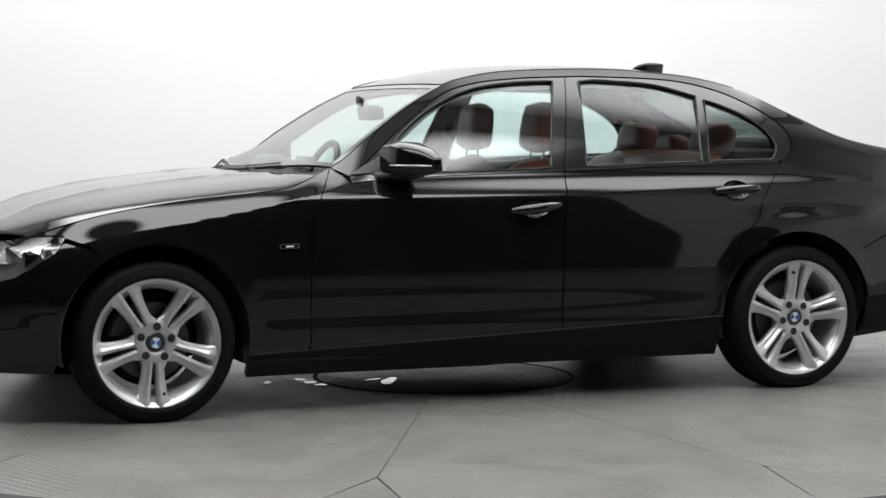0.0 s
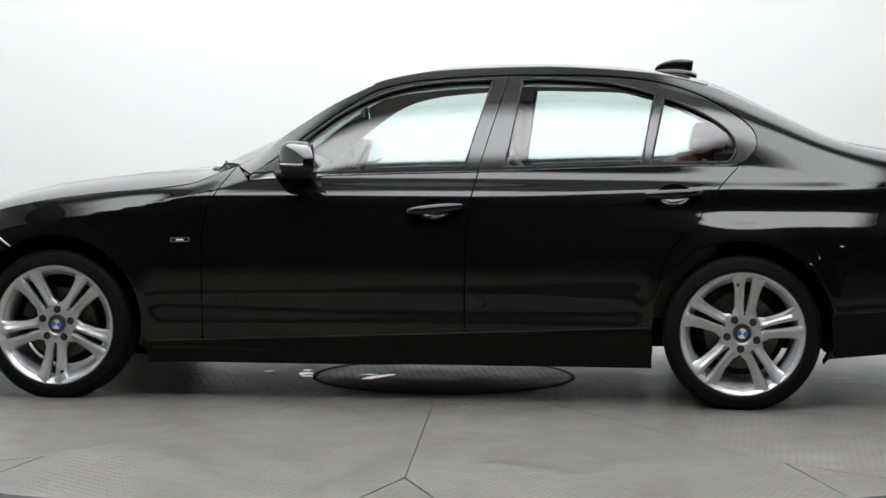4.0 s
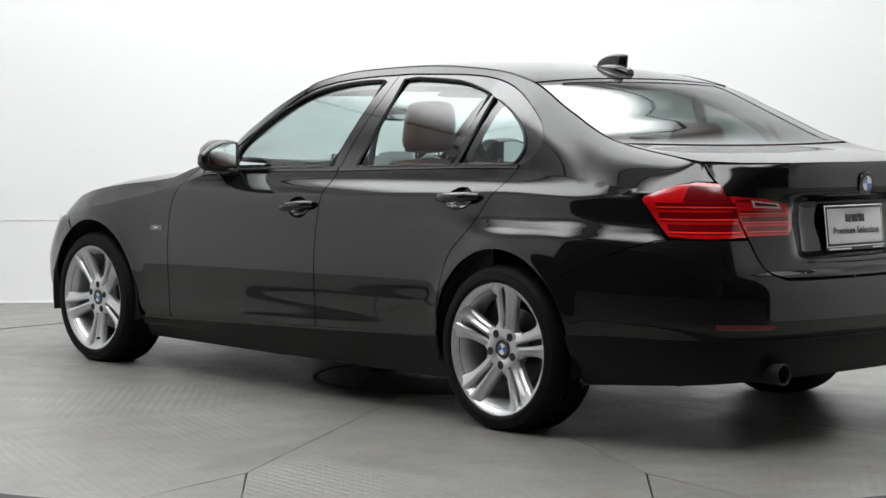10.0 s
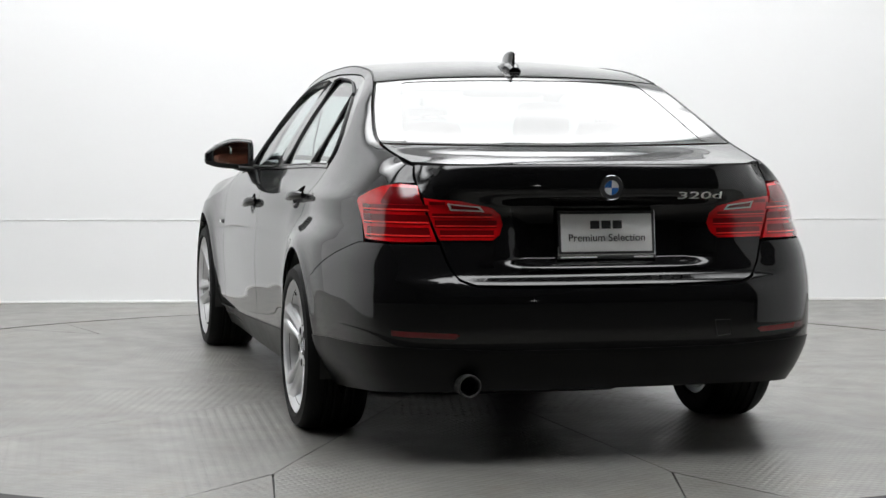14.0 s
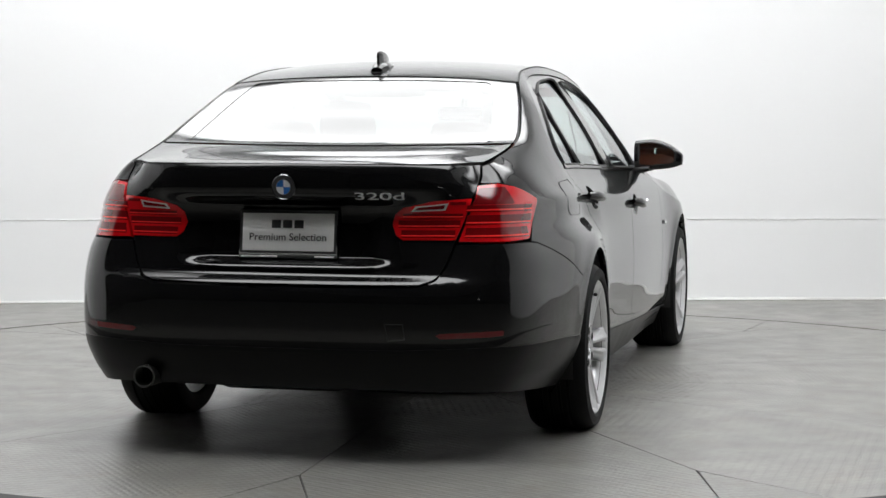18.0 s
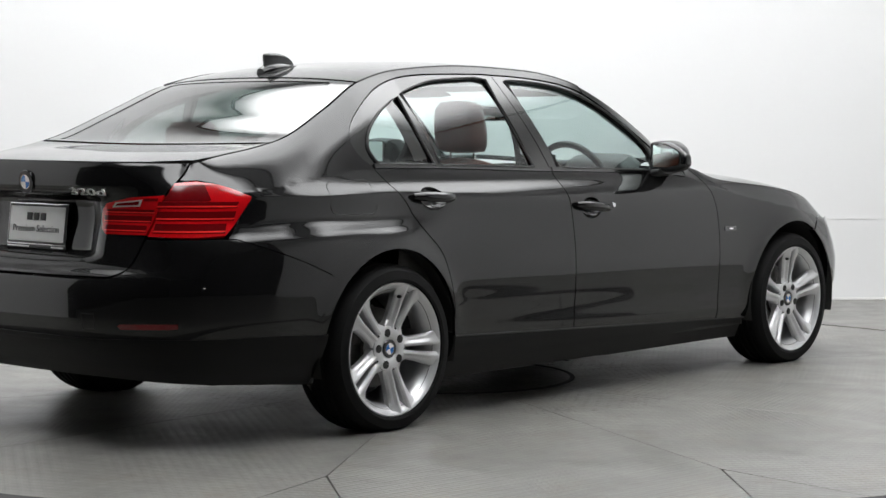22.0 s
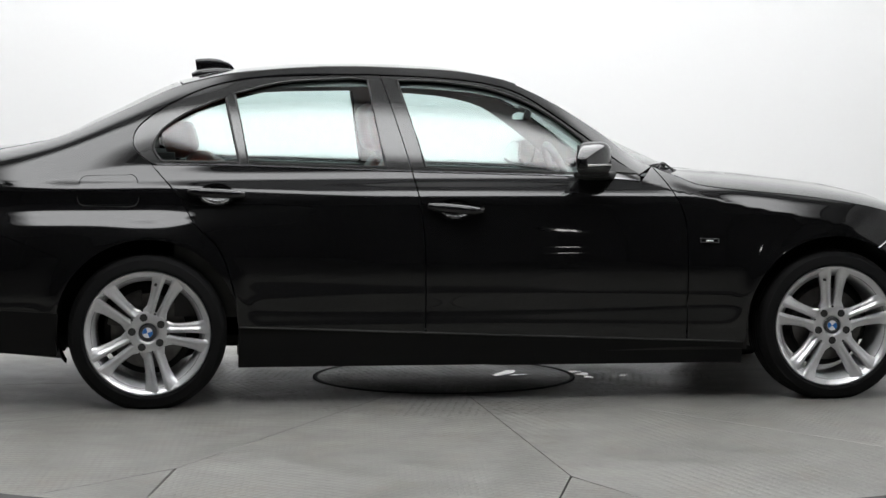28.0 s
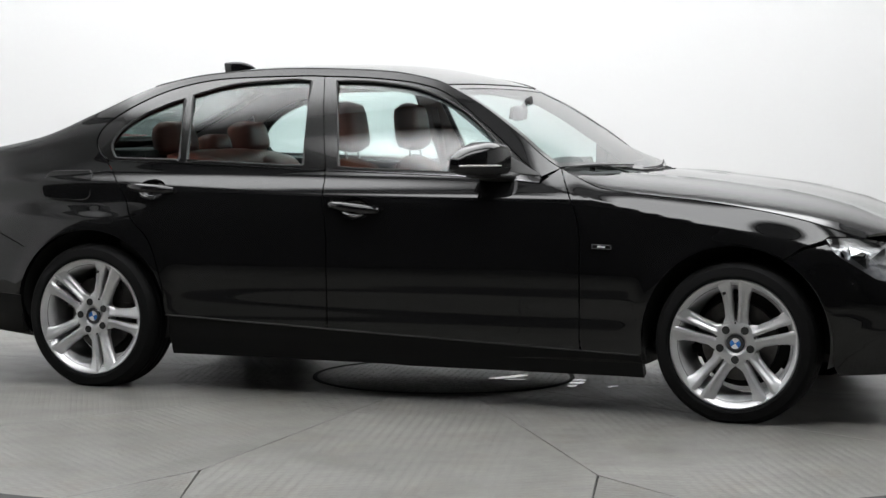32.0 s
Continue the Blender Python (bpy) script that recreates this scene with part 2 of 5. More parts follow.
def diffuser_mat(name, glow, soft):
    """Stretched white cloth lit from inside: brightest in its middle, fading over the share soft towards its edges."""
    m = mat(name, (0.98, 0.99, 1.0), 0.6, glow=glow)
    nt = m.node_tree
    tc = nt.nodes.new("ShaderNodeTexCoord")
    sep = nt.nodes.new("ShaderNodeSeparateXYZ")
    nt.links.new(tc.outputs["Generated"], sep.inputs[0])
    last = None
    for axis, width in zip((0, 1), soft):
        to_edge = nt.nodes.new("ShaderNodeMath")
        to_edge.operation = "PINGPONG"
        to_edge.inputs[1].default_value = 0.5
        nt.links.new(sep.outputs[axis], to_edge.inputs[0])
        fade = nt.nodes.new("ShaderNodeMapRange")
        fade.interpolation_type = "SMOOTHSTEP"
        fade.inputs["From Max"].default_value = width
        fade.inputs["To Min"].default_value = 0.04
        nt.links.new(to_edge.outputs[0], fade.inputs["Value"])
        if last is not None:
            mul = nt.nodes.new("ShaderNodeMath")
            mul.operation = "MULTIPLY"
            nt.links.new(last, mul.inputs[0])
            nt.links.new(fade.outputs[0], mul.inputs[1])
            last = mul.outputs[0]
        else:
            last = fade.outputs[0]
    level = nt.nodes.new("ShaderNodeMath")
    level.operation = "MULTIPLY"
    level.inputs[1].default_value = glow
    nt.links.new(last, level.inputs[0])
    nt.links.new(level.outputs[0], nt.nodes["Principled BSDF"].inputs["Emission Strength"])
    return m


DIFFUSER = diffuser_mat("glowing_light_box", PANEL_GLOW, (0.10, 0.14))
STRIP_X = diffuser_mat("glowing_cross_light_box", STRIP_GLOW, (0.12, 0.22))
LAMPFACE = mat("glowing_lamp_face", (1.0, 0.98, 0.96), 0.5, glow=LAMP_GLOW)


def floor_mat(name, plates, base, gloss=(0.25, 0.48), spec=0.45, coarse=0.25, grain=120):
    """Worn grey floor paint: stains and scuffs; on the plates also rows of small raised lozenges."""
    m = bpy.data.materials.new(name)
    m.use_nodes = True
    nt = m.node_tree
    b = nt.nodes["Principled BSDF"]
    nd, ln = nt.nodes.new, nt.links.new
    tc = nd("ShaderNodeTexCoord")
    src = tc.outputs["Object"]

    def noise_of(scale, detail=5, rough=0.55, stretch=None):
        n = nd("ShaderNodeTexNoise")
        n.inputs["Scale"].default_value, n.inputs["Detail"].default_value, n.inputs["Roughness"].default_value = scale, detail, rough
        if stretch:
            mp = nd("ShaderNodeMapping")
            mp.inputs["Scale"].default_value = stretch
            ln(src, mp.inputs[0])
            ln(mp.outputs[0], n.inputs["Vector"])
        else:
            ln(src, n.inputs["Vector"])
        return n.outputs["Fac"]

    def ramp(v, a, b_, lo, hi):
        r = nd("ShaderNodeMapRange")
        r.inputs["From Min"].default_value, r.inputs["From Max"].default_value = a, b_
        r.inputs["To Min"].default_value, r.inputs["To Max"].default_value = lo, hi
        ln(v, r.inputs["Value"])
        return r.outputs[0]

    def times(a, c):
        k = nd("ShaderNodeMath")
        k.operation = "MULTIPLY"
        ln(a, k.inputs[0])
        if isinstance(c, float):
            k.inputs[1].default_value = c
        else:
            ln(c, k.inputs[1])
        return k.outputs[0]

    big = ramp(noise_of(1.1, 5, 0.6), 0.3, 0.7, 0.88, 1.08)
    mid = ramp(noise_of(7, 3, 0.5), 0.3, 0.7, 0.95, 1.05)
    fine = ramp(noise_of(75, 4, 0.7), 0.3, 0.7, 0.90, 1.08)
    stain = ramp(noise_of(5.5, 6, 0.65), 0.50, 0.74, 1.0, 0.86)
    spots = ramp(noise_of(16, 3, 0.5), 0.62, 0.82, 1.0, 0.90)
    tone = times(times(times(times(big, mid), fine), stain), spots)
    col = nd("ShaderNodeVectorMath")
    col.operation = "SCALE"
    tint = nd("ShaderNodeMix")
    tint.data_type = "RGBA"
    tint.inputs["A"].default_value = (*base, 1)
    tint.inputs["B"].default_value = (base[0] * 0.92, base[1] * 0.76, base[2] * 0.56, 1)
    rust = times(ramp(noise_of(3.1, 5, 0.7), 0.52, 0.72, 0.0, 1.0), ramp(noise_of(37, 4, 0.7), 0.40, 0.66, 0.0, 1.0))
    ln(rust, tint.inputs["Factor"])
    ln(tint.outputs["Result"], col.inputs[0])
    ln(tone, col.inputs["Scale"])
    ln(col.outputs[0], b.inputs["Base Color"])
    ln(ramp(noise_of(5, 5, 0.6), 0.3, 0.7, gloss[0], gloss[1]), b.inputs["Roughness"])
    b.inputs["Specular IOR Level"].default_value = spec
    height = noise_of(grain, 3)
    bp = nd("ShaderNodeBump")
    bp.inputs["Strength"].default_value, bp.inputs["Distance"].default_value = coarse, 0.002
    ln(height, bp.inputs["Height"])
    last = bp.outputs[0]
    if plates:
        oi = nd("ShaderNodeObjectInfo")
        rot = nd("ShaderNodeVectorRotate")
        rot.rotation_type = "Z_AXIS"
        ln(src, rot.inputs["Vector"])
        ln(times(oi.outputs["Random"], 6.28), rot.inputs["Angle"])
        mp = nd("ShaderNodeMapping")
        mp.inputs["Scale"].default_value = (26, 38, 0)
        ln(rot.outputs[0], mp.inputs[0])
        ck = nd("ShaderNodeTexVoronoi")
        ck.feature, ck.distance = "F1", "CHEBYCHEV"
        ck.inputs["Randomness"].default_value = 0.0
        ln(mp.outputs[0], ck.inputs["Vector"])
        sep = nd("ShaderNodeSeparateXYZ")
        ln(mp.outputs[0], sep.inputs[0])

        def wave(i, f):
            a = times(sep.outputs[i], f)
            s = nd("ShaderNodeMath")
            s.operation = "SINE"
            ln(a, s.inputs[0])
            return s.outputs[0]
        # alternating little bars: product of two waves, folded
        pr = times(wave(0, 3.14159), wave(1, 3.14159))
        ab = nd("ShaderNodeMath")
        ab.operation = "ABSOLUTE"
        ln(pr, ab.inputs[0])
        bars = ramp(ab.outputs[0], 0.35, 0.75, 0.0, 1.0)
        wear = ramp(noise_of(1.1, 3), 0.35, 0.65, 0.05, 0.8)
        b2 = nd("ShaderNodeBump")
        b2.inputs["Distance"].default_value = 0.0025
        ln(times(wear, 0.8), b2.inputs["Strength"])
        ln(bars, b2.inputs["Height"])
        ln(last, b2.inputs["Normal"])
        last = b2.outputs[0]
        tone2 = times(tone, ramp(times(bars, wear), 0.0, 1.0, 0.91, 1.08))
        ln(tone2, col.inputs["Scale"])
    ln(last, b.inputs["Normal"])
    return m


FLOOR = floor_mat("grey_painted_concrete", False, (0.170, 0.167, 0.154), (0.28, 0.42), 0.62)
PLATE = floor_mat("grey_painted_tread_plate", True, (0.170, 0.167, 0.154), (0.28, 0.42), 0.62, 0.8, 70)
# worn hub plate; shade and reflection of the car's underside are in its dark colour
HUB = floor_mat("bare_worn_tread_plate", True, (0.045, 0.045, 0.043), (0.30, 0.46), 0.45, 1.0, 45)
GROOVE = mat("dark_groove", (0.02, 0.02, 0.019), 0.8, vary=0.2, scale=20)

R_TABLE, R_HUB = 3.111, 0.584
fl = bmesh.new()
# floor ring round the turntable, out to the walls
N = 180
ring = [fl.verts.new((math.cos(2 * math.pi * i / N) * (R_TABLE + 0.030), math.sin(2 * math.pi * i / N) * (R_TABLE + 0.030), 0)) for i in range(N)]
ring2 = [fl.verts.new((v.co.x, v.co.y, -0.06)) for v in ring]
outer = []
for i in range(N):
    a = 2 * math.pi * i / N
    c, s = math.cos(a), math.sin(a)
    k = min(7.0 / max(abs(c), 1e-6), (16.0 if s < 0 else 7.0) / max(abs(s), 1e-6))
    outer.append(fl.verts.new((c * k, s * k, 0)))
for i in range(N):
    j = (i + 1) % N
    fl.faces.new((ring[i], ring[j], outer[j], outer[i]))
    fl.faces.new((ring2[i], ring2[j], ring[j], ring[i]))
bmesh.ops.recalc_face_normals(fl, faces=fl.faces)
tagged(part("floor", fl, FLOOR), "worn grey painted concrete studio floor", "floor", kind="structure")

# the near edge of the turntable drops to a dark apron
apron = bmesh.new()
ra = R_TABLE + 0.012
pts = [(math.cos(radians(a)), math.sin(radians(a))) for a in range(176, 365, 2)]
lo = [apron.verts.new((x * ra, y * ra, 0.004)) for x, y in pts]
hi = [apron.verts.new((x * k, y * k, 0.004)) for x, y in pts for k in [ra + 0.30]]
for i in range(len(pts) - 1):
    apron.faces.new((lo[i], lo[i + 1], hi[i + 1], hi[i]))
tagged(part("floor_mat", apron, mat("black_floor_mat", (0.014, 0.014, 0.014), 0.7, vary=0.2, scale=6, bump=0.2)), "black rubber matting along the turntable edge", "mat", kind="structure")

WALL_TURN = 3.97
bw = box(15, 0.2, 5.2, None)
wall_back = tagged(part("wall_back", bw, WALL), "white painted studio wall behind the turntable", "wall", kind="structure")
wall_back.matrix_world = pose(0, 3.645 + 0.1, 2.6, 0, 0, WALL_TURN)
# panel joint low on the wall and a strip along its foot
jn = box(15, 0.008, 0.003, Matrix.Translation((0, -0.1005, -2.075)), 0.001)
tagged(part("panel_joint", jn, mat("pale_grey_joint", (0.72, 0.72, 0.71), 0.7, vary=0.15, scale=9), wall_back), "")
tagged(part("wall_foot", box(15, 0.012, 0.014, Matrix.Translation((0, -0.104, -2.593)), 0.003), mat("scuffed_wall_foot", (0.74, 0.735, 0.72), 0.6, vary=0.1, scale=3), wall_back), "")
# the white side walls end where the dark hall begins, sooner on the left
for sx, nm, y0 in ((-1, "wall_left", -2.2), (1, "wall_right", -4.0)):
    w = tagged(part(nm, box(0.2, 4.2 - y0, 5.2, None), WALL), "white painted studio side wall", "wall", kind="structure")
    w.matrix_world = pose(sx * 5.2, (4.2 + y0) / 2, 2.6)
for sx, nm, y0 in ((-1, "wall_hall_left", -2.1), (1, "wall_hall_right", -3.9)):
    w = tagged(part(nm, box(0.2, 16.1 + y0, 5.2, None), DARKWALL), "dark wall of the hall", "wall", kind="structure")
    w.matrix_world = pose(sx * 6.4, (y0 - 16.1) / 2, 2.6)
w = tagged(part("wall_front", box(13.2, 0.2, 5.2, None), DARKWALL), "dark far end of the hall", "wall", kind="structure")
w.matrix_world = pose(0, -16.0, 2.6)
for sx, nm, y0 in ((-1, "wall_return_left", -2.3), (1, "wall_return_right", -4.1)):
    w = tagged(part(nm, box(1.4, 0.2, 5.2, None), DARKWALL), "dark return wall of the hall", "wall", kind="structure")
    w.matrix_world = pose(sx * 5.9, y0, 2.6)
cl = tagged(part("ceiling", box(14, 24, 0.2, None), CEIL), "plain grey studio ceiling", "ceiling", kind="structure")
cl.matrix_world = pose(0, -5, 5.3)

# light boxes under the ceiling
def light_box(x, y, z, sx, sy, face=DIFFUSER):
    t = thing("ceiling_light", "large white glowing light box hung from the ceiling", "ceiling light", "studio light boxes")
    t.matrix_world = pose(x, y, z)
    part("diffuser", box(sx, sy, 0.02), face, t, "glowing white diffuser")
    for k, (bx, by, px, py) in enumerate(((sx + 0.1, 0.05, 0, sy / 2 + 0.025), (sx + 0.1, 0.05, 0, -sy / 2 - 0.025), (0.05, sy, sx / 2 + 0.025, 0), (0.05, sy, -sx / 2 - 0.025, 0))):
        part("frame_bar", box(bx, by, 0.12, Matrix.Translation((px, py, 0.03)), 0.008), TRIM, t)
    for px in (-1, 1):
        for py in (-1, 1):
            part("hanger", tube([(px * sx * 0.4, py * sy * 0.4, 0.03), (px * sx * 0.4, py * sy * 0.4, 5.2 - z)], 0.008, 8), STEEL, t)
    return t


light_box(0, 0.95, 4.3, 8.2, 4.5)
light_box(0, -2.85, 4.3, 6.8, 2.0, STRIP_X)

def hall_lamp(x, y, z):
    t = thing("hall_lamp", "small bright lamp on a dark stand in the hall", "lamp", "hall lamps")
    t.matrix_world = pose(x, y, z)
    part("head", box(0.5, 0.12, 0.16, Matrix.Translation((0, -0.03, 0)), 0.02), PLASTIC, t)
    part("face", box(0.2, 0.02, 0.08, Matrix.Translation((0, 0.04, 0)), 0.004), LAMPFACE, t, "glowing lamp face")
    part("pole", tube([(0, -0.03, -0.08), (0, -0.03, -z + 0.02)], 0.018, 10), PLASTIC, t)
    part("base", lathe([(0, 0), (0.22, 0), (0.22, 0.02), (0.03, 0.05), (0, 0.05)], 32, "Z", Matrix.Translation((0, -0.03, -z))), PLASTIC, t)


hall_lamp(3.2, -9.0, 1.3)

# ---------------------------------------------------------------- the turntable
table = thing("turntable", "round steel turntable of grey painted tread plates", "turntable")
part("bed", lathe([(0, -0.05), (R_TABLE - .004, -0.05), (R_TABLE - .004, -0.012), (0, -0.012)], 160, "Z"), GROOVE, table, "dark bed under the plates")
part("hub_plate", lathe([(0, -0.011), (R_HUB - 0.007, -0.011), (R_HUB - 0.007, -0.001), (R_HUB - 0.011, 0.0015), (0, 0.0015)], 120, "Z"), HUB, table, "bare worn round centre plate, coloured dark for the shade under the car")
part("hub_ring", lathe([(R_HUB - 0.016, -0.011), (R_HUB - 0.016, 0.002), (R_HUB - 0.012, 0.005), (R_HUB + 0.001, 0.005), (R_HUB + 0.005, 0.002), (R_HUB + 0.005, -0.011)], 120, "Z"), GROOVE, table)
g0, n0 = 0.0016, 24
R_FORK, FORK = 2.51, radians(3.6)   # each seam forks near the rim and leaves a small wedge there
half = radians(15)


def cut(r, a):
    return (r * math.cos(a), r * math.sin(a))


w_in, w_fork = g0 / R_HUB, g0 / R_FORK
inn = [cut(R_HUB + 0.006, -half + w_in + 2 * (half - w_in) * i / n0) for i in range(n0 + 1)]
rim_half = half - FORK - g0 / R_TABLE
rim_arc = [cut(R_TABLE - 0.004, rim_half - 2 * rim_half * i / n0) for i in range(n0 + 1)]
ol = inn + [cut(R_FORK, half - w_fork)] + rim_arc + [cut(R_FORK, -half + w_fork)]
first = part("plate", prism(ol, 0.0115, Matrix.Translation((0, 0, -0.0115)), 0.0006, 1), PLATE, table)
wedge_half = FORK - g0 / R_TABLE
wedge = [cut(R_FORK + 0.02, 0)] + [cut(R_TABLE - 0.004, -wedge_half + 2 * wedge_half * i / 6) for i in range(7)]
small = part("rim_plate", prism(wedge, 0.0115, Matrix.Translation((0, 0, -0.0115)), 0.0006, 1), PLATE, table)
first.rotation_euler = (0, 0, radians(18))
small.rotation_euler = (0, 0, radians(33))
for k in range(1, 12):
    for piece, start in ((first, 18), (small, 33)):
        o = new(piece.name, piece.data)
        o.parent = table
        o.rotation_euler = (0, 0, radians(start + 30 * k))
# raised lozenges of the tread, worn away in patches; round the middle only, further out the paint has filled them
def lozenges(inside, lo, hi, turn, worn, seed):
    """Small low diamonds, alternately crossed, on a grid over the ring lo to hi."""
    rnd = random.Random(seed)
    verts, faces = [], []
    step, n = 0.034, int(hi / 0.034) + 1
    for i in range(-n, n + 1):
        for j in range(-n, n + 1):
            x, y = (i + rnd.uniform(-.04, .04)) * step, (j + rnd.uniform(-.04, .04)) * step
            r, a = math.hypot(x, y), math.atan2(y, x)
            if not lo < r < hi or not inside(r, a):
                continue
            if noise.noise((x * 2.3 + seed, y * 2.3, turn)) > worn + 0.5 * (hi - r) / hi:
                continue
            t = radians(45 if (i + j) % 2 else -45)
            c, s_ = math.cos(t), math.sin(t)
            h = rnd.uniform(.0006, .0013)
            b = len(verts)
            for u, v, w in ((.0135, 0, 0), (0, .0048, 0), (-.0135, 0, 0), (0, -.0048, 0), (.004, 0, h), (-.004, 0, h)):
                px, py = x + u * c - v * s_, y + u * s_ + v * c
                q = radians(turn)
                verts.append((px * math.cos(q) - py * math.sin(q), px * math.sin(q) + py * math.cos(q), w))
            faces += [(b, b + 1, b + 4), (b + 1, b + 5, b + 4), (b + 1, b + 2, b + 5), (b + 2, b + 3, b + 5), (b + 3, b + 4, b + 5), (b + 3, b, b + 4)]
    return verts, faces


tv, tf = [], []
for k in range(12):
    v_, f_ = lozenges(lambda r, a: abs(a) < half - 0.012 / r, R_HUB + 0.02, 1.20, 18 + 30 * k, 0.12, k)
    tf += [tuple(i + len(tv) for i in f) for f in f_]
    tv += v_
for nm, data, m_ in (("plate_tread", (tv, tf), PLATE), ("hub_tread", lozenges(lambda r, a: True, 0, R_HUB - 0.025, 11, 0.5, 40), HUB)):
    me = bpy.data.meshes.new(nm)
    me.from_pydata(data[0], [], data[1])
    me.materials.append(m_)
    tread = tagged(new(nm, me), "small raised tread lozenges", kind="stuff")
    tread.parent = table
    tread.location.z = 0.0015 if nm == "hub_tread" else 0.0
# smooth patches near the centre; their white colour stands in for the mirrored wall
WALL_SHEEN = mat("white_primer_flake", (0.80, 0.80, 0.79), 0.10, coat=1.0, vary=0.06, scale=40)
rng = random.Random(4)
for fx, fy, fl_, fw, ft in ((0.30, 0.09, 0.13, 0.04, 60), (0.34, 0.0, 0.05, 0.015, 20), (0.63, 0.0, 0.05, 0.03, 80), (0.64, -0.11, 0.04, 0.025, 100), (0.81, -0.06, 0.035, 0.02, 70), (0.61, 0.09, 0.03, 0.03, 40)):
    pl = []
    for i in range(14):
        a = 2 * math.pi * i / 14
        k = rng.uniform(0.6, 1.15)
        pl.append((math.cos(a) * fl_ * k, math.sin(a) * fw * k))
    part("flake", prism(pl, 0.0012, pose(fx, fy, 0.0016, 0, 0, ft)), WALL_SHEEN, table, "smooth patch coloured white as the wall's reflection")


# ---------------------------------------------------------------- the car's form
# x forward, y to the car's left, z up, origin between the axles on the ground
OX = [-2.443, -2.438, -2.408, -2.335, -2.21, -2.02, -1.75, -1.40, -1.0, -0.3, 0.4, 0.88, 1.15, 1.40, 1.70, 1.90, 2.05, 2.13, 2.17, 2.181]
OY = [0, 0.25, 0.50, 0.70, 0.805, 0.862, 0.900, 0.905, 0.886, 0.882, 0.874, 0.868, 0.878, 0.886, 0.862, 0.81, 0.70, 0.50, 0.25, 0]
_t = np.linspace(0, len(OX) - 1, 1600)
_bx, _by = np.array(OX), np.array(OY)


def _spline(v, t):
    """Uniform cubic through v (end slopes by mirror)."""
    n = len(v)
    A = np.eye(n) * 4 + np.eye(n, k=1) + np.eye(n, k=-1)
    A[0, 0] = A[-1, -1] = 2
    r = np.zeros(n)
    r[1:-1] = 3 * (v[2:] - v[:-2])
    r[0], r[-1] = 3 * (v[1] - v[0]), 3 * (v[-1] - v[-2])
    m = np.linalg.solve(A, r)
    i = np.clip(t.astype(int), 0, n - 2)
    u = t - i
    return (2 * u ** 3 - 3 * u ** 2 + 1) * v[i] + (u ** 3 - 2 * u ** 2 + u) * m[i] + (3 * u ** 2 - 2 * u ** 3) * v[i + 1] + (u ** 3 - u ** 2) * m[i + 1]


_lx, _ly = _spline(_bx, _t), _spline(_by, _t)
_ls = np.concatenate([[0], np.cumsum(np.hypot(np.diff(_lx), np.diff(_ly)))])
_nx, _ny = -np.gradient(_ly, _ls), np.gradient(_lx, _ls)
_nn = np.hypot(_nx, _ny)
_nx, _ny = _nx / _nn, _ny / _nn
for _ in range(60):
    _nx[1:-1] = (_nx[:-2] + 2 * _nx[1:-1] + _nx[2:]) / 4
    _ny[1:-1] = (_ny[:-2] + 2 * _ny[1:-1] + _ny[2:]) / 4


def s_x(x):
    return float(np.interp(x, _lx, _ls))


def s_y(y):
    """Arc length at the rear where the outline is y from the middle."""
    k = int(np.argmax(_ly))
    return math.copysign(float(np.interp(abs(y), _ly[:k], _ls[:k])), y)


ZK = [0.13, 0.22, 0.30, 0.38, 0.46, 0.54, 0.60, 0.64, 0.68, 0.72, 0.76, 0.80, 0.83, 0.86, 0.92, 0.98, 1.02]
DOOR = [.078, .036, .010, .008, .003, .0, .001, .004, .006, .008, .011, .015, .0225, .037, .084, .112, .13]
SECTIONS = [
    (0.0, [.150, .088, .038, .008, .0, .0, .012, .052, .060, .066, .076, .084, .083, .078, .056, .062, .085]),
    (s_y(.36), [.150, .088, .038, .008, .0, .0, .012, .052, .060, .068, .078, .086, .085, .080, .060, .066, .092]),
    (s_y(.56), [.150, .088, .038, .008, .0, .0, .012, .045, .058, .070, .082, .091, .093, .093, .092, .110, .14]),
    (s_y(.71), [.150, .088, .038, .008, .0, .0, .006, .02, .032, .045, .062, .075, .084, .092, .125, .18, .22]),
    (s_x(-2.05), [.145, .084, .035, .008, .0, .0, .003, .006, .012, .026, .046, .062, .066, .070, .095, .135, .165]),
    (s_x(-1.72), [.140, .076, .030, .006, .001, .0, .0, .001, .004, .012, .036, .060, .066, .070, .105, .138, .165]),
    (s_x(-1.40), [.06, .04, .02, .01, .004, .0, .0, .001, .004, .014, .040, .064, .069, .073, .106, .138, .165]),
    (s_x(-1.05), [.076, .036, .010, .008, .004, .0, .0, .002, .005, .010, .020, .032, .038, .052, .094, .122, .145]),
    (s_x(-0.30), DOOR),
    (s_x(0.55), [.078, .036, .010, .008, .003, .0, .001, .004, .006, .009, .013, .018, .0255, .041, .084, .112, .13]),
    (s_x(0.90), [.078, .036, .010, .008, .003, .0, .002, .004, .007, .010, .014, .021, .029, .044, .09, .13, .16]),
    (s_x(1.40), [.06, .04, .02, .01, .003, .0, .001, .003, .006, .010, .017, .030, .048, .08, .13, .17, .20]),
    (s_x(1.75), [.08, .05, .025, .010, .0, .0, .006, .014, .030, .055, .085, .12, .145, .17, .21, .26, .30]),
    (s_x(2.05), [.10, .05, .02, .0, .0, .02, .05, .07, .095, .12, .15, .18, .21, .25, .30, .35, .40]),
    (float(_ls[-1]), [.10, .05, .02, .0, .0, .02, .05, .07, .095, .12, .15, .18, .21, .25, .30, .35, .40]),
]
_ss = [s for s, _ in SECTIONS]
_sd = np.array([d for _, d in SECTIONS])
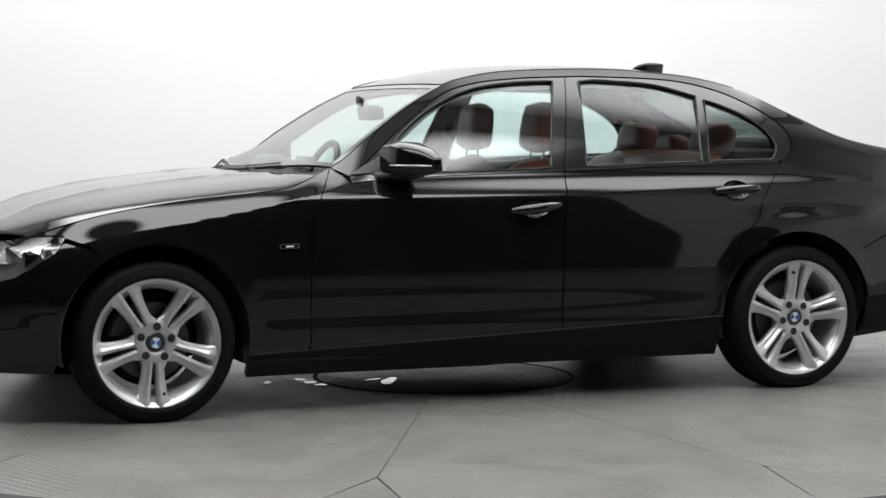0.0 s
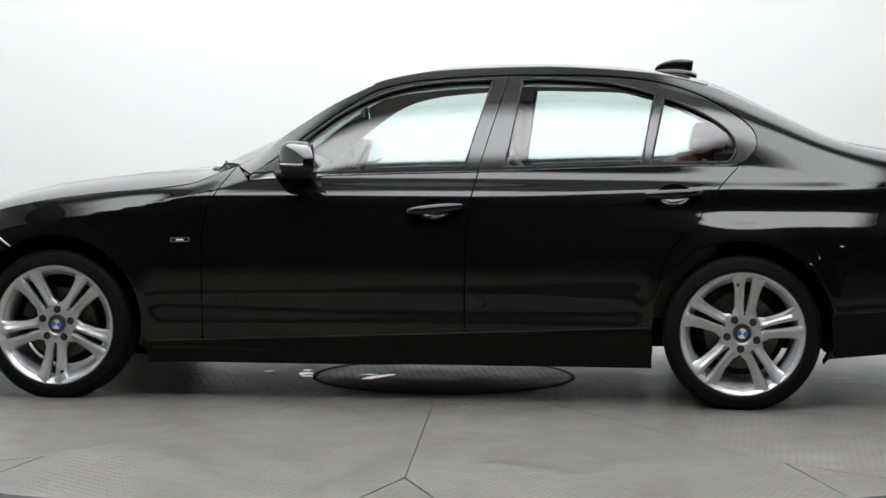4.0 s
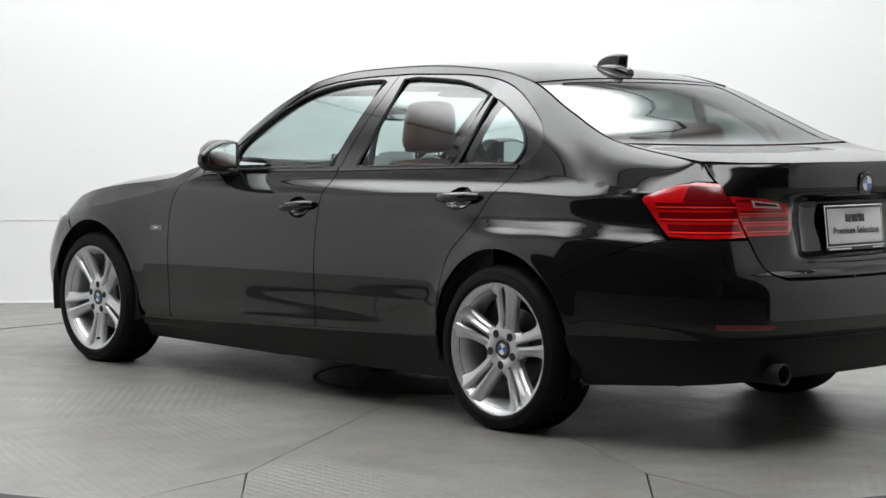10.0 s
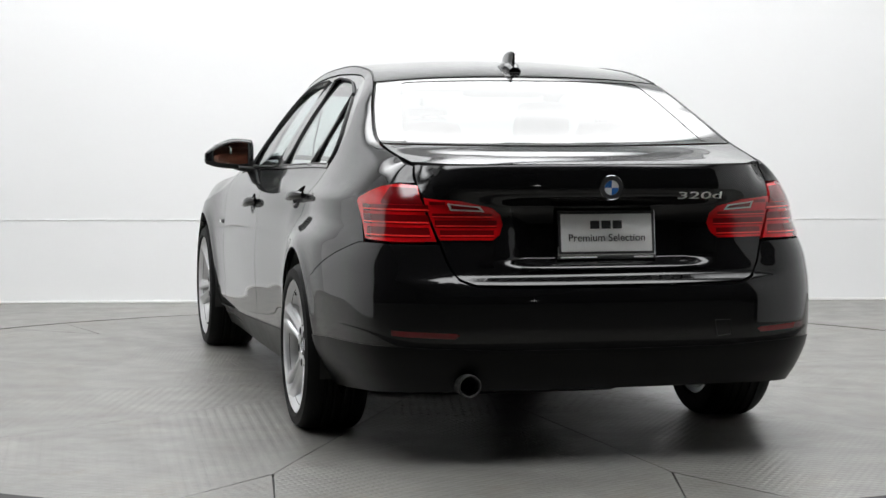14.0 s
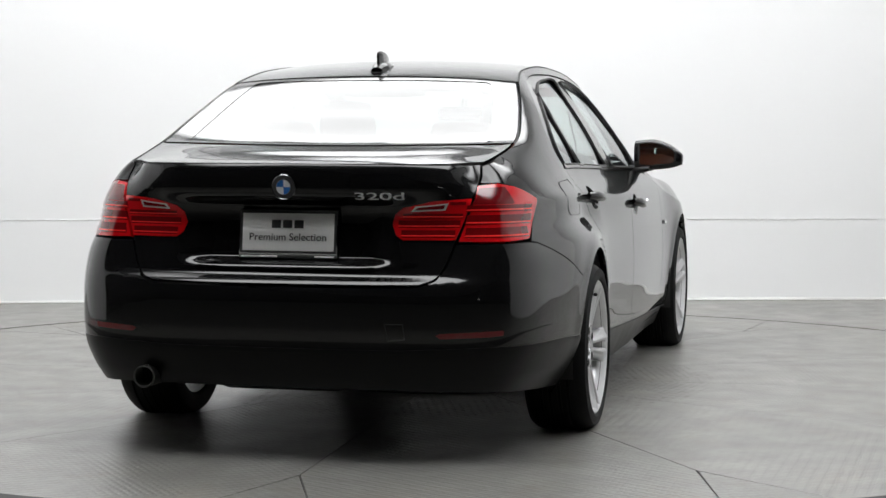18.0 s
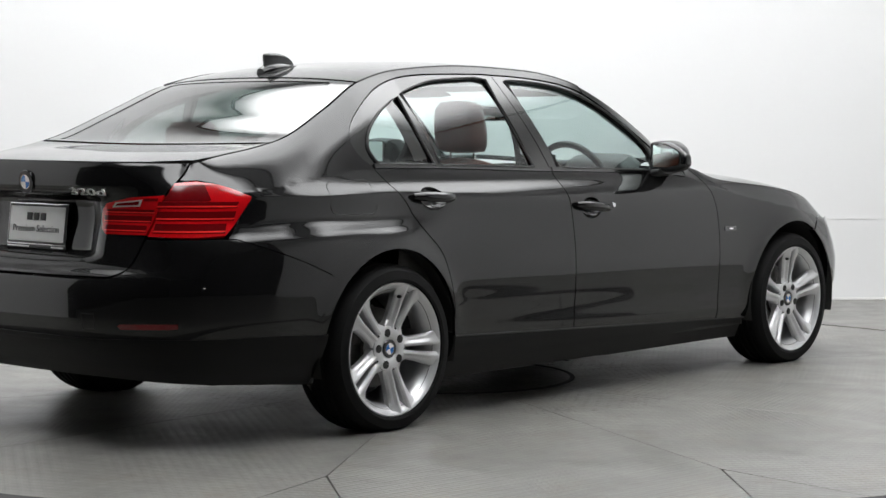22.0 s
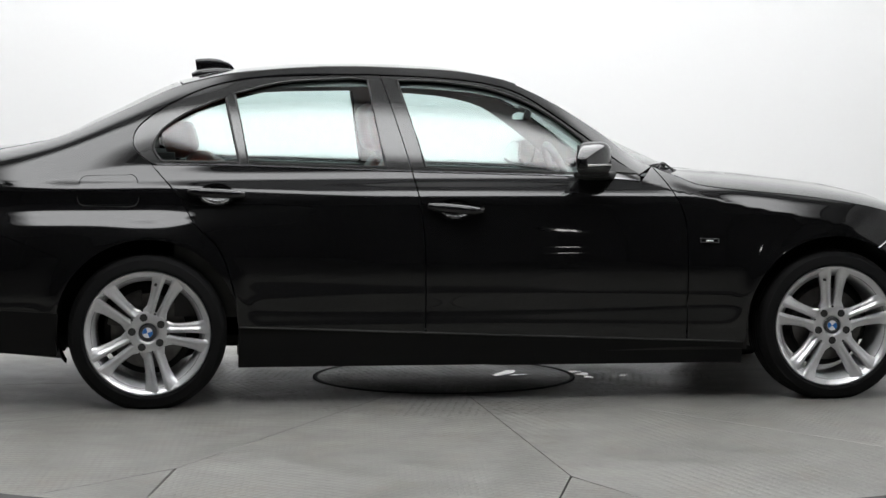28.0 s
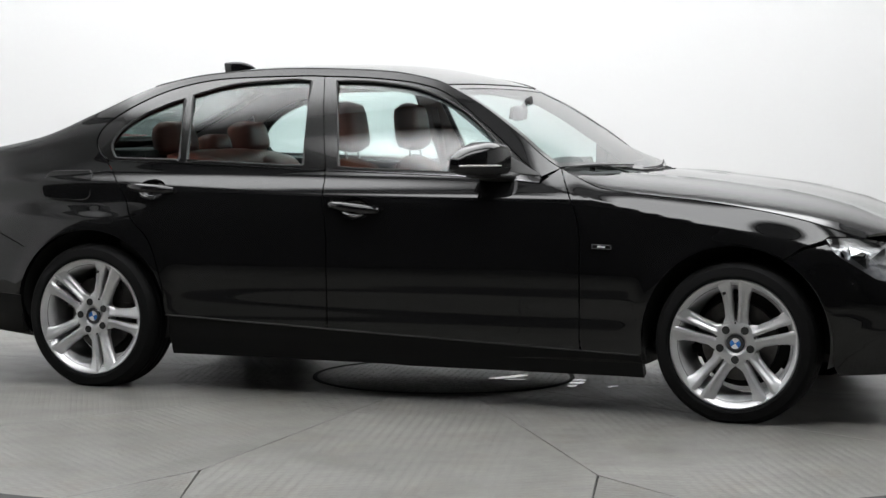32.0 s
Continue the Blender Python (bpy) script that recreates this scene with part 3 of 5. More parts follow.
SWAGE = ([-2.3, -2.05, -1.26, -1.0, -0.32, 0.4, 0.9, 1.3], [0.862, 0.872, 0.878, 0.868, 0.842, 0.846, 0.838, 0.80])
E_X = [-2.45, -2.2, -2.0, -1.78, -1.5, -1.26, -1.0, -0.6, -0.2, 0.05, 0.24, 0.45, 0.62, 0.75, 0.85, 1.0, 1.25, 1.45, 1.6, 1.72, 1.82, 2.1]
E_Y = [0.58, 0.628, 0.655, 0.668, 0.628, 0.570, 0.535, 0.527, 0.535, 0.558, 0.600, 0.655, 0.70, 0.765, 0.795, 0.804, 0.811, 0.816, 0.799, 0.765, 0.712, 0.5]
E_Z = [0.985, 1.0, 1.03, 1.075, 1.19, 1.295, 1.347, 1.370, 1.357, 1.319, 1.238, 1.105, 0.980, 0.925, 0.886, 0.866, 0.843, 0.816, 0.787, 0.754, 0.717, 0.63]
B_X = [-2.3, -2.05, -1.78, -1.37, -0.35, 0.27, 0.6, 0.75, 1.0, 1.4, 1.7, 2.0]
B_Z = [0.86, 0.885, 0.925, 0.968, 0.940, 0.922, 0.90, 0.860, 0.805, 0.735, 0.68, 0.63]
ARCH_F, ARCH_R, ARCH = (1.405, 0.312), (-1.405, 0.312), 0.362


def edge_y(x):
    return pchip(x, E_X, E_Y)


def edge_z(x):
    return pchip(x, E_X, E_Z)


def belt(x):
    return pchip(x, B_X, B_Z)


def step01(v):
    v = np.clip(v, 0, 1)
    return v * v * (3 - 2 * v)


def depth(s, z, x):
    d = np.stack([pchip(z, ZK, row) for row in _sd])
    d = pchip(np.clip(s, 0, _ss[-1]), _ss, d)
    zs = pchip(x, *SWAGE)
    w = np.clip((x + 2.15) / 0.3, 0, 1) * np.clip((1.0 - x) / 0.35, 0, 1)
    d = d - 0.0052 * w * np.exp(-np.sqrt((z - zs) ** 2 + 0.005 ** 2) / 0.028)
    # the boot lid is let in round the number plate
    d = d + 0.045 * step01((0.42 - s) / 0.15) * step01((z - 0.655) / 0.035) * step01((0.893 - z) / 0.035)
    for cx, cz in (ARCH_F, ARCH_R):
        r = np.hypot(x - cx, z - cz)
        d = d - 0.008 * np.exp(-((r - ARCH) / 0.045) ** 2) * np.clip((z - 0.25) / 0.2, 0, 1)
    return d


def wrap(s, z):
    """The lower body: s metres round the outline from the rear's middle (left positive), z up."""
    s, z = np.asarray(s, float), np.asarray(z, float)
    a = np.abs(s)
    x, y, nx, ny = (np.interp(a, _ls, v) for v in (_lx, _ly, _nx, _ny))
    d = depth(a, z, x)
    return np.stack([x - nx * d, (y - ny * d) * np.where(s < 0, -1, 1), z], 1)


def body(s, z):
    """The whole side: the lower body, then the greenhouse up to the roof's edge."""
    s, z = np.asarray(s, float), np.asarray(z, float)
    P = wrap(s, z)
    a = np.abs(s)
    x = np.interp(a, _ls, _lx)
    zb = belt(x)
    yb = np.abs(wrap(a, zb)[:, 1])
    ze, ye = edge_z(x), edge_y(x)
    dz = np.maximum(ze - zb, 0.02)
    avg = (ye - yb) / dz
    k = np.maximum(np.clip((x - 0.60) / 0.15, 0, 1), np.clip((-1.1 - x) / 0.3, 0, 1))
    mb = avg * (0.66 * (1 - k) + k * np.where(x < 0, 0.55, 1.0))
    t = np.clip((z - zb) / dz, 0, 1.15)
    y = (2 * t ** 3 - 3 * t ** 2 + 1) * yb + (t ** 3 - 2 * t ** 2 + t) * dz * mb + (3 * t ** 2 - 2 * t ** 3) * ye + (t ** 3 - t ** 2) * dz * avg * 1.3
    q = np.clip((-1.05 - x) / 0.3, 0, 1)
    y = y * (1 - q) + q * (yb + (ye - yb) * (0.70 * t + 0.30 * t ** 5))
    w = np.clip((x + 2.27) / 0.24, 0, 1)
    w = w * w * (3 - 2 * w)
    up = (z > zb)
    yy = np.abs(P[:, 1])
    P[:, 1] = np.where(up, yy * (1 - w) + y * w, yy) * np.where(s < 0, -1, 1)
    P[:, 0] = np.where(up, P[:, 0] * (1 - w) + x * w, P[:, 0])
    return P


TOP_X = [-2.45, -2.36, -2.25, -2.1, -1.90, -1.84, -1.6, -1.27, -1.1, -0.8, -0.5, -0.2, -0.02, 0.1, 0.25, 0.5, 0.86, 1.0]
TOP_Z = [0.985, 1.004, 1.018, 1.034, 1.052, 1.066, 1.176, 1.325, 1.362, 1.392, 1.398, 1.386, 1.353, 1.317, 1.249, 1.120, 0.942, 0.86]
HOOD_X = [0.6, 0.85, 1.1, 1.36, 1.6, 1.73, 1.84, 1.95, 2.05, 2.12]
HOOD_Z = [0.962, 0.942, 0.922, 0.893, 0.852, 0.820, 0.782, 0.735, 0.68, 0.64]


def top(x, y):
    """Roof, screens and boot deck."""
    x, y = np.asarray(x, float), np.asarray(y, float)
    zc, ze, ye = pchip(x, TOP_X, TOP_Z), edge_z(x), edge_y(x)
    p = np.where(x < -1.85, 3.0, 2.3)
    return np.stack([x, y, zc - (zc - ze) * (np.abs(y) / ye) ** p], 1)


def hood(x, y):
    x, y = np.asarray(x, float), np.asarray(y, float)
    zc, ze, ye = pchip(x, HOOD_X, HOOD_Z), edge_z(x), edge_y(x)
    q = np.abs(y) / ye
    z = zc - (zc - ze) * (0.45 * q ** 2 + 0.55 * q ** 6)
    dome = 0.010 * np.exp(-np.abs(np.abs(y) - (0.30 + 0.12 * (1.9 - x))) / 0.05) * np.clip((x - 0.75) / 0.2, 0, 1) * np.clip((2.0 - x) / 0.3, 0, 1)
    return np.stack([x, y, z + dome], 1)


def x_of(s):
    return np.interp(np.abs(s), _ls, _lx)


def swage(x):
    return pchip(x, *SWAGE)


def sheared(line):
    """The side with heights counted from a line, so that the mesh runs along it."""
    return lambda s, v: body(s, np.asarray(v, float) + line(x_of(np.asarray(s, float))))


def SH(pts, line):
    return [(s, z - one(line, float(x_of(s)))) for s, z in pts]


def sill_z(x):
    return 0.283 - 0.04 * x


# ---------------------------------------------------------------- the car
car = thing("car", "glossy black four-door saloon car parked on the turntable", "car")

DLO_TOP = [(.600, .925), (.50, .995), (.359, 1.105), (.149, 1.249), (-.015, 1.303), (-.227, 1.327), (-.439, 1.336), (-.581, 1.338), (-.936, 1.327), (-1.147, 1.288), (-1.308, 1.218), (-1.431, 1.132), (-1.462, 1.06), (-1.43, 1.005), (-1.385, .976)]
GAP_F = [(.664, .962), (.732, .857), (.775, .759), (.788, .60), (.787, .252)]
GAP_B = [(-.451, 1.336), (-.339, .939), (-.300, .70), (-.293, .50), (-.293, .295)]
GAP_R = [(-1.385, .972), (-1.271, .837), (-1.214, .733), (-1.118, .63), (-1.062, .46), (-1.045, .325)]
GLASS_F = [(.395, .930), (.40, 1.040), (.266, 1.158), (.126, 1.236), (-.015, 1.283), (-.179, 1.307), (-.30, 1.314), (-.384, 1.315)]
SEAM = [(-1.735, .598), (-1.86, .650), (-2.0, .70), (-2.11, .735)]


def belt_line(x0, x1, n=14, dz=0.0):
    return [(x0 + (x1 - x0) * i / n, one(belt, x0 + (x1 - x0) * i / n) + dz) for i in range(n + 1)]


def S(pts):
    return [(s_x(x), z) for x, z in pts]


def arch_pts(c, a0, a1, n=24, r=ARCH):
    return arc(c[0], c[1], r, a0, a1, n)


REAR_S, REAR_Y = np.linspace(0, 1.3, 260), {}


def rear_s(y, z):
    """Arc length on the rear face whose point at height z lies y from the middle."""
    a = REAR_S
    key = round(z, 3)
    if key not in REAR_Y:
        REAR_Y[key] = np.abs(wrap(a, np.full(a.size, z))[:, 1])
    yy = REAR_Y[key]
    if abs(y) <= yy[0]:
        return math.copysign(0.0, y)
    k = int(np.argmax(yy > abs(y))) or len(a) - 1
    f = (abs(y) - yy[k - 1]) / max(yy[k] - yy[k - 1], 1e-6)
    return math.copysign(a[k - 1] + (a[k] - a[k - 1]) * f, y)


def RY(pts):
    return [(rear_s(y, z), z) for y, z in pts]


def cup_line(hx, hz):
    return [(s_x(hx) + a * 1.12, hz - .006 + b * .72) for a, b in arc(0, 0, .062, 0, 360, 28)[:-1]]


def side_panels(mir):
    gf, gb, gr = curve2(GAP_F), curve2(GAP_B), curve2(GAP_R)
    dlo = curve2(DLO_TOP)
    kw = dict(parent=car, mirror=mir)
    # front door
    sill = [(.787 - 1.08 * i / 10, sill_z(.787 - 1.08 * i / 10)) for i in range(11)]
    poly = [p for p in gf if p[1] > sill_z(.78) + .004] + sill + [p for p in gb[::-1] if sill_z(-.29) + .004 < p[1] < .937] + belt_line(-.340, .60, 16)
    fd = patch("front_door", SH(S(poly), swage), sheared(swage), PAINT, gap=.0025, dv=.009, holes=[SH(cup_line(-.172, .793), swage)], **kw)
    # rear door
    sill = [(-.293 - .752 * i / 8, sill_z(-.293 - .752 * i / 8)) for i in range(9)]
    poly = [p for p in gb if sill_z(-.29) + .004 < p[1] < .937] + sill + [p for p in gr[::-1] if p[1] > sill_z(-1.045) + .004 and p[1] < .969] + belt_line(-1.383, -.340, 16)
    rd = patch("rear_door", SH(S(poly), swage), sheared(swage), PAINT, gap=.0025, dv=.009, holes=[SH(cup_line(-1.128, .857), swage)], **kw)
    # black window frames with their panes
    pane_f = curve2(GLASS_F, 4) + [(-.283, .958)] + belt_line(-.283, .395, 10, .014)[1:-1]
    pane_r = [(-.446, .960), (-.507, 1.316)] + curve2([(-.58, 1.323), (-.816, 1.309), (-.933, 1.289), (-1.054, 1.256)], 4) + [(-1.000, .968)] + belt_line(-1.0, -.446, 8, .014)[1:-1]
    pane_q = [(-1.036, .970), (-1.090, 1.241)] + curve2([(-1.15, 1.221), (-1.25, 1.176), (-1.34, 1.114), (-1.378, 1.055), (-1.375, 1.02), (-1.35, .985)], 4) + belt_line(-1.33, -1.05, 5, .014)
    up_f = [p for p in dlo if p[0] > -.449]
    poly = up_f + [p for p in gb if p[1] > .942] + belt_line(-.340, .60, 16, .003)
    ff = patch("front_window_frame", S(poly), body, TRIM, gap=.002, holes=[S(pane_f)], off=-.004, lip=.02, **kw)
    up_r = [p for p in dlo if p[0] < -.451]
    poly = up_r + belt_line(-1.383, -.340, 16, .003) + [p for p in gb[::-1] if p[1] > .942]
    rf = patch("rear_window_frame", S(poly), body, TRIM, gap=.002, holes=[S(pane_r), S(pane_q)], off=-.004, lip=.02, **kw)
    for par, nm, pn in ((ff, "front_side_window", pane_f), (rf, "rear_side_window", pane_r), (rf, "quarter_window", pane_q)):
        o = patch(nm, S(inset2(pn, -.004)), body, GLASS, par, du=.06, dv=.04, lip=0, off=-.012, mirror=mir, label="green tinted side window pane")
        o.visible_shadow = False
        # rubber seal round the pane
        q = S(pn)
        P = body(np.array([a for a, _ in q]), np.array([b for _, b in q]))
        if mir:
            P = P * [1, -1, 1]
        part("window_seal", tube(list(map(tuple, P)) + [tuple(P[0])], .005, 6), RUBBER, par)
    # belt mouldings
    for par, x0, x1 in ((fd, -.336, .60), (rd, -1.378, -.344)):
        b = belt_line(x0, x1, 16, .004)
        b2 = belt_line(x1, x0, 16, .018)
        patch("belt_moulding", S(b + b2), body, TRIM, par, lip=.01, off=.003, mirror=mir, label="glossy black belt moulding")
        # thin metal strip added as the highlight along the door's top edge
        b = belt_line(x0, x1, 16, .0)
        b2 = belt_line(x1, x0, 16, .0055)
        patch("belt_bead", S(b + b2), body, BELT_GLEAM, par, lip=.004, off=.0035, mirror=mir)
    # one pressing: pillar, roof rail and rear quarter
    rail = [(x, one(edge_z, x)) for x in np.linspace(.66, -2.14, 60)]
    ar = arch_pts(ARCH_R, 172, 0, 40)
    lamp_top = [(-2.225, .937), (-2.14, .925), (-2.05, .893), (-2.03, .876), (-2.06, .84), (-2.11, .775), (-2.145, .738)]
    quarter = [p for p in gr if p[1] < .968]
    seam = curve2(SEAM)
    ap = [p for p in arch_pts(ARCH_R, 180, 0, 60) if p[0] > SEAM[0][0] + .001 and p[1] > .331]
    poly = [(p[0], p[1]) for p in dlo[::-1]][:] + [(.664, .962)] + rail + lamp_top + seam[::-1] + ap + [q for q in quarter[::-1]]
    corner = [(rear_s(.627, .994), .994), (rear_s(.634, .965), .965), (rear_s(.634, .938), .938)]
    at_ = poly.index(lamp_top[0])
    bs = patch("body_side", SH(S(poly[:at_]) + corner + S(poly[at_:]), swage), sheared(swage), PAINT, dv=.010, gap=.002, e=.007, **kw)
    # sill
    n = 24
    xs = np.linspace(1.03, -1.045, n)
    poly = [(x, sill_z(x) + .010) for x in xs] + [(x, .142 + .004 * (x < 0)) for x in xs[::-1]]
    so = patch("sill", S(poly), body, SATIN, gap=.001, lip=.03, off=-.010, **kw)
    # dark tube drawn in place of the shaded gap under the doors
    P = body(np.array([s_x(x) for x in xs]), np.array([sill_z(x) for x in xs]))
    part("sill_seal", tube([(p[0], (p[1] - .0015) * (-1 if mir else 1), p[2] - .003) for p in P], .0035, 6), RUBBER, so)
    # front wing
    ap = [p for p in arch_pts(ARCH_F, -12, 150, 50) if p[1] > sill_z(1.0)]
    gap_h = [(x, one(edge_z, x)) for x in np.linspace(.70, 1.80, 26)]
    poly = [p for p in gf[::-1] if sill_z(.78) + .004 < p[1]] + gap_h + [(1.802, .7115), (1.745, .7125), (1.728, .700), (1.66, .674), (1.60, .634)]
    fw = [p for p in arch_pts(ARCH_F, 60, 180, 40) if p[1] > sill_z(1.04)]
    poly = poly + fw + [(1.04, sill_z(1.04) + .002), (.79, sill_z(.79) + .002)]
    fw_ = patch("front_wing", SH(S(poly), edge_z), sheared(edge_z), PAINT, gap=.0025, du=.02, dv=.009, **kw)
    # front bumper side
    fb = [p for p in arch_pts(ARCH_F, -8, 60, 24)]
    poly = fb[::-1][:1] and ([(1.60, .627), (1.66, .667), (1.742, .688)] + [(1.80, .64), (1.93, .56), (2.05, .53), (2.12, .53), (2.12, .20), (1.80, .19)] + fb)
    patch("front_bumper", S(poly), body, PAINT, gap=.0015, lip=.03, **kw)
    # headlamp: dark bowl, light tubes and a clear cover
    hl = curve2([(1.735, .707), (1.83, .706), (1.96, .683), (2.10, .650)], 4) + curve2([(2.11, .53), (2.0, .54), (1.90, .565), (1.80, .635), (1.735, .703)], 4)[:-1]
    h = patch("headlamp", S(hl), body, BOWL, car, off=-.035, lip=.02, mirror=mir, label="clear glass headlamp with chrome inside")
    o = patch("cover", S(hl), body, LENS, h, lip=0, off=-.001, mirror=mir, label="clear headlamp cover")
    o.visible_shadow = False
    patch("reflector", S([(1.82, .685), (1.90, .66), (1.90, .60), (1.84, .645)]), body, CHROME, h, lip=.02, off=-.012, mirror=mir)
    # badge bar on the wing
    k = patch("wing_badge", S([(.838, .669), (.917, .667), (.917, .649), (.838, .651)]), body, BOWL, fw_, lip=.006, off=.006, mirror=mir, label="small chrome-rimmed badge bar")
    patch("plaque", S([(.842, .666), (.913, .664), (.913, .652), (.842, .654)]), body, TRIM, k, lip=.002, off=.0068, mirror=mir)
    patch("print", S([(.862, .662), (.893, .661), (.893, .655), (.862, .656)]), body, SILVER, k, lip=.001, off=.0075, mirror=mir)
    # door handles in their cups
    for par, hx, hz, tilt in ((fd, -.172, .793, .10), (rd, -1.128, .857, .05)):
        P = body(np.array([s_x(hx)]), np.array([hz]))[0]
        sy = -1 if mir else 1
        rim_l = cup_line(hx, hz)
        cs, cz = s_x(hx), hz - .006
        bowl = []
        for k, dp in ((1.0, .001), (.97, .008), (.85, .020), (.6, .028), (.3, .031), (.02, .032)):
            q = body(np.array([cs + (u - cs) * k for u, _ in rim_l]), np.array([cz + (v - cz) * k for _, v in rim_l]))
            bowl.append([(p[0], (p[1] - dp) * sy, p[2]) for p in q])
        bm = bmesh.new()
        vs = [[bm.verts.new(p) for p in r] for r in bowl]
        for p_, q_ in zip(vs, vs[1:]):
            for k in range(len(p_)):
                bm.faces.new((p_[k], p_[(k + 1) % len(p_)], q_[(k + 1) % len(p_)], q_[k]))
        bm.faces.new(vs[-1])
        bmesh.ops.recalc_face_normals(bm, faces=bm.faces)
        if sum(f.normal.y * sy * f.calc_area() for f in bm.faces) < 0:
            bmesh.ops.reverse_faces(bm, faces=bm.faces)
        part("handle_cup", smooth(bm, 60), PAINT, par, "black recessed handle cup")
        pts, rs = [], []
        for i in range(13):
            u = -1 + 2 * i / 12
            xx = hx + u * .108
            q = body(np.array([s_x(xx)]), np.array([hz + tilt * -u * .108]))[0]
            o_ = .030 - .022 * abs(u) ** 3
            pts.append((q[0], (q[1] + o_) * sy, q[2]))
            rs.append(.0195 - .008 * abs(u) ** 3)
        hb = tube(pts, rs, 14)
        part("door_handle", hb, PAINT, par)
        # the glint on the cup's lower lip is added as a small metal bar
        q = body(np.array([s_x(hx)]), np.array([hz - .033]))[0]
        part("handle_glint", tube([(q[0] - .03, (q[1] + .002) * sy, q[2] + .006), (q[0] - .012, (q[1] + .004) * sy, q[2] - .001), (q[0] + .012, (q[1] + .004) * sy, q[2] - .002), (q[0] + .03, (q[1] + .002) * sy, q[2] + .004)], [.002, .006, .006, .002], 10), DARKCHROME, par, "added metal bar for the glint on the handle cup's lower lip")
    if mir:
        # filler flap
        fl_ = [(-1.47, .928), (-1.64, .925)] + arc(-1.645, .895, .03, 90, 180, 5) + arc(-1.65, .838, .03, 180, 270, 5) + [(-1.47, .803)] + arc(-1.465, .835, .03, 270, 360, 5) + arc(-1.47, .90, .03, 0, 90, 5)
        patch("filler_flap", S(fl_), body, PAINT, bs, lip=.004, off=.0012, mirror=True)
        q = S(fl_)
        P = body(np.array([a for a, _ in q]), np.array([b for _, b in q])) * [1, -1, 1]
        part("flap_gap", tube(list(map(tuple, P)) + [tuple(P[0])], .0022, 5), RUBBER, bs)
        q = body(np.array([s_x(-.088)]), np.array([.797]))[0]
        part("lock_barrel", lathe([(0, .0), (.009, .0), (.009, .006), (0, .007)], 16, "Y", pose(q[0] + .02, -(q[1] + .036), q[2], 0, 0, 180)), CHROME, fd)
    return fd, rd, bs


for mir in (False, True):
    side_panels(mir)

# roof, screens, bonnet, boot
def edge_run(x0, x1, n, k=1.0, surf_y=edge_y):
    return [(x, k * one(edge_y, x)) for x in np.linspace(x0, x1, n)]


roof_run = edge_run(-1.262, .115, 28)
roof_run[0] = (-1.262, one(edge_y, -1.262))
front = [(.115 + .010 * (1 - (y / .558) ** 2), y) for y in np.linspace(.54, -.54, 15)]
rear = [(-1.262 - .03 * (1 - (y / .558) ** 2), y) for y in np.linspace(-.54, .54, 15)]
roof_poly = [(x, y - .006) for x, y in roof_run] + front + [(x, -y + .006) for x, y in roof_run[::-1]] + rear
roof = patch("roof", roof_poly, top, PAINT, car, du=.06, dv=.06, gap=.001)
for sy in (1, -1):
    P = [tuple(top(np.array([x]), np.array([sy * (y - .003)]))[0] + np.array([0, 0, -.001])) for x, y in roof_run]
    part("roof_moulding", tube(P, .0045, 6), RUBBER, roof, "black roof moulding")
# windscreen
ws_run = edge_run(.125, .655, 20)
base = [(.655 + .20 * (1 - (y / .70) ** 2), y) for y in np.linspace(.69, -.69, 21)]
head = [(.127 + .010 * (1 - (y / .558) ** 2), y) for y in np.linspace(-.54, .54, 15)]
ws_poly = [(x, y - .012) for x, y in ws_run] + base + [(x, -y + .012) for x, y in ws_run[::-1]] + head
ws = patch("windscreen", ws_poly, top, SCREEN, car, du=.06, dv=.06, lip=0, off=-.004, label="clear laminated windscreen")
ws.visible_shadow = False
def rim(poly, surf, w, par, name, off=-.002):
    return patch(name, inset2(poly, -.003), surf, TRIM, par, du=.06, dv=.06, lip=.01, off=off, holes=[inset2(poly, w)])
rim(ws_poly, top, .028, car, "windscreen_surround")
# rear screen
rs_run = edge_run(-1.80, -1.275, 20)
rb = [(-1.80 - .055 * (1 - (y / .66) ** 2), y) for y in np.linspace(-.64, .64, 17)]
rh = [(-1.275 - .03 * (1 - (y / .558) ** 2), y) for y in np.linspace(.54, -.54, 15)]
rs_poly = [(x, y - .014) for x, y in rs_run] + rh + [(x, -y + .014) for x, y in rs_run[::-1]] + rb
rs = patch("rear_screen", rs_poly, top, REARGLASS, car, du=.05, dv=.06, lip=0, off=-.004, label="tinted heated rear window")
rs.visible_shadow = False
rs_in = ([(x - .012, y - .105) for x, y in rs_run[1:-1]] + [(x - .025, y * .84) for x, y in rh]
         + [(x - .012, -y + .105) for x, y in rs_run[::-1][1:-1]] + [(x + .010, y * .92) for x, y in rb])
patch("rear_screen_surround", inset2(rs_poly, -.003), top, TRIM, car, du=.06, dv=.06, lip=.01, off=-.002, holes=[rs_in], label="black printed edge of the rear window")
# bonnet
hr = [(x, one(edge_y, x)) for x in np.linspace(.74, 1.86, 26)]
nose = [(1.86 + .16 * (1 - (y / .66) ** 2), y) for y in np.linspace(.64, -.64, 15)]
rear_h = [(.74 + .15 * (1 - (y / .72) ** 2), y) for y in np.linspace(-.71, .71, 17)]
patch("bonnet", [(x, y - .002) for x, y in hr] + nose + [(x, -y + .002) for x, y in hr[::-1]] + rear_h, hood, PAINT, car, du=.05, dv=.05, gap=.002)
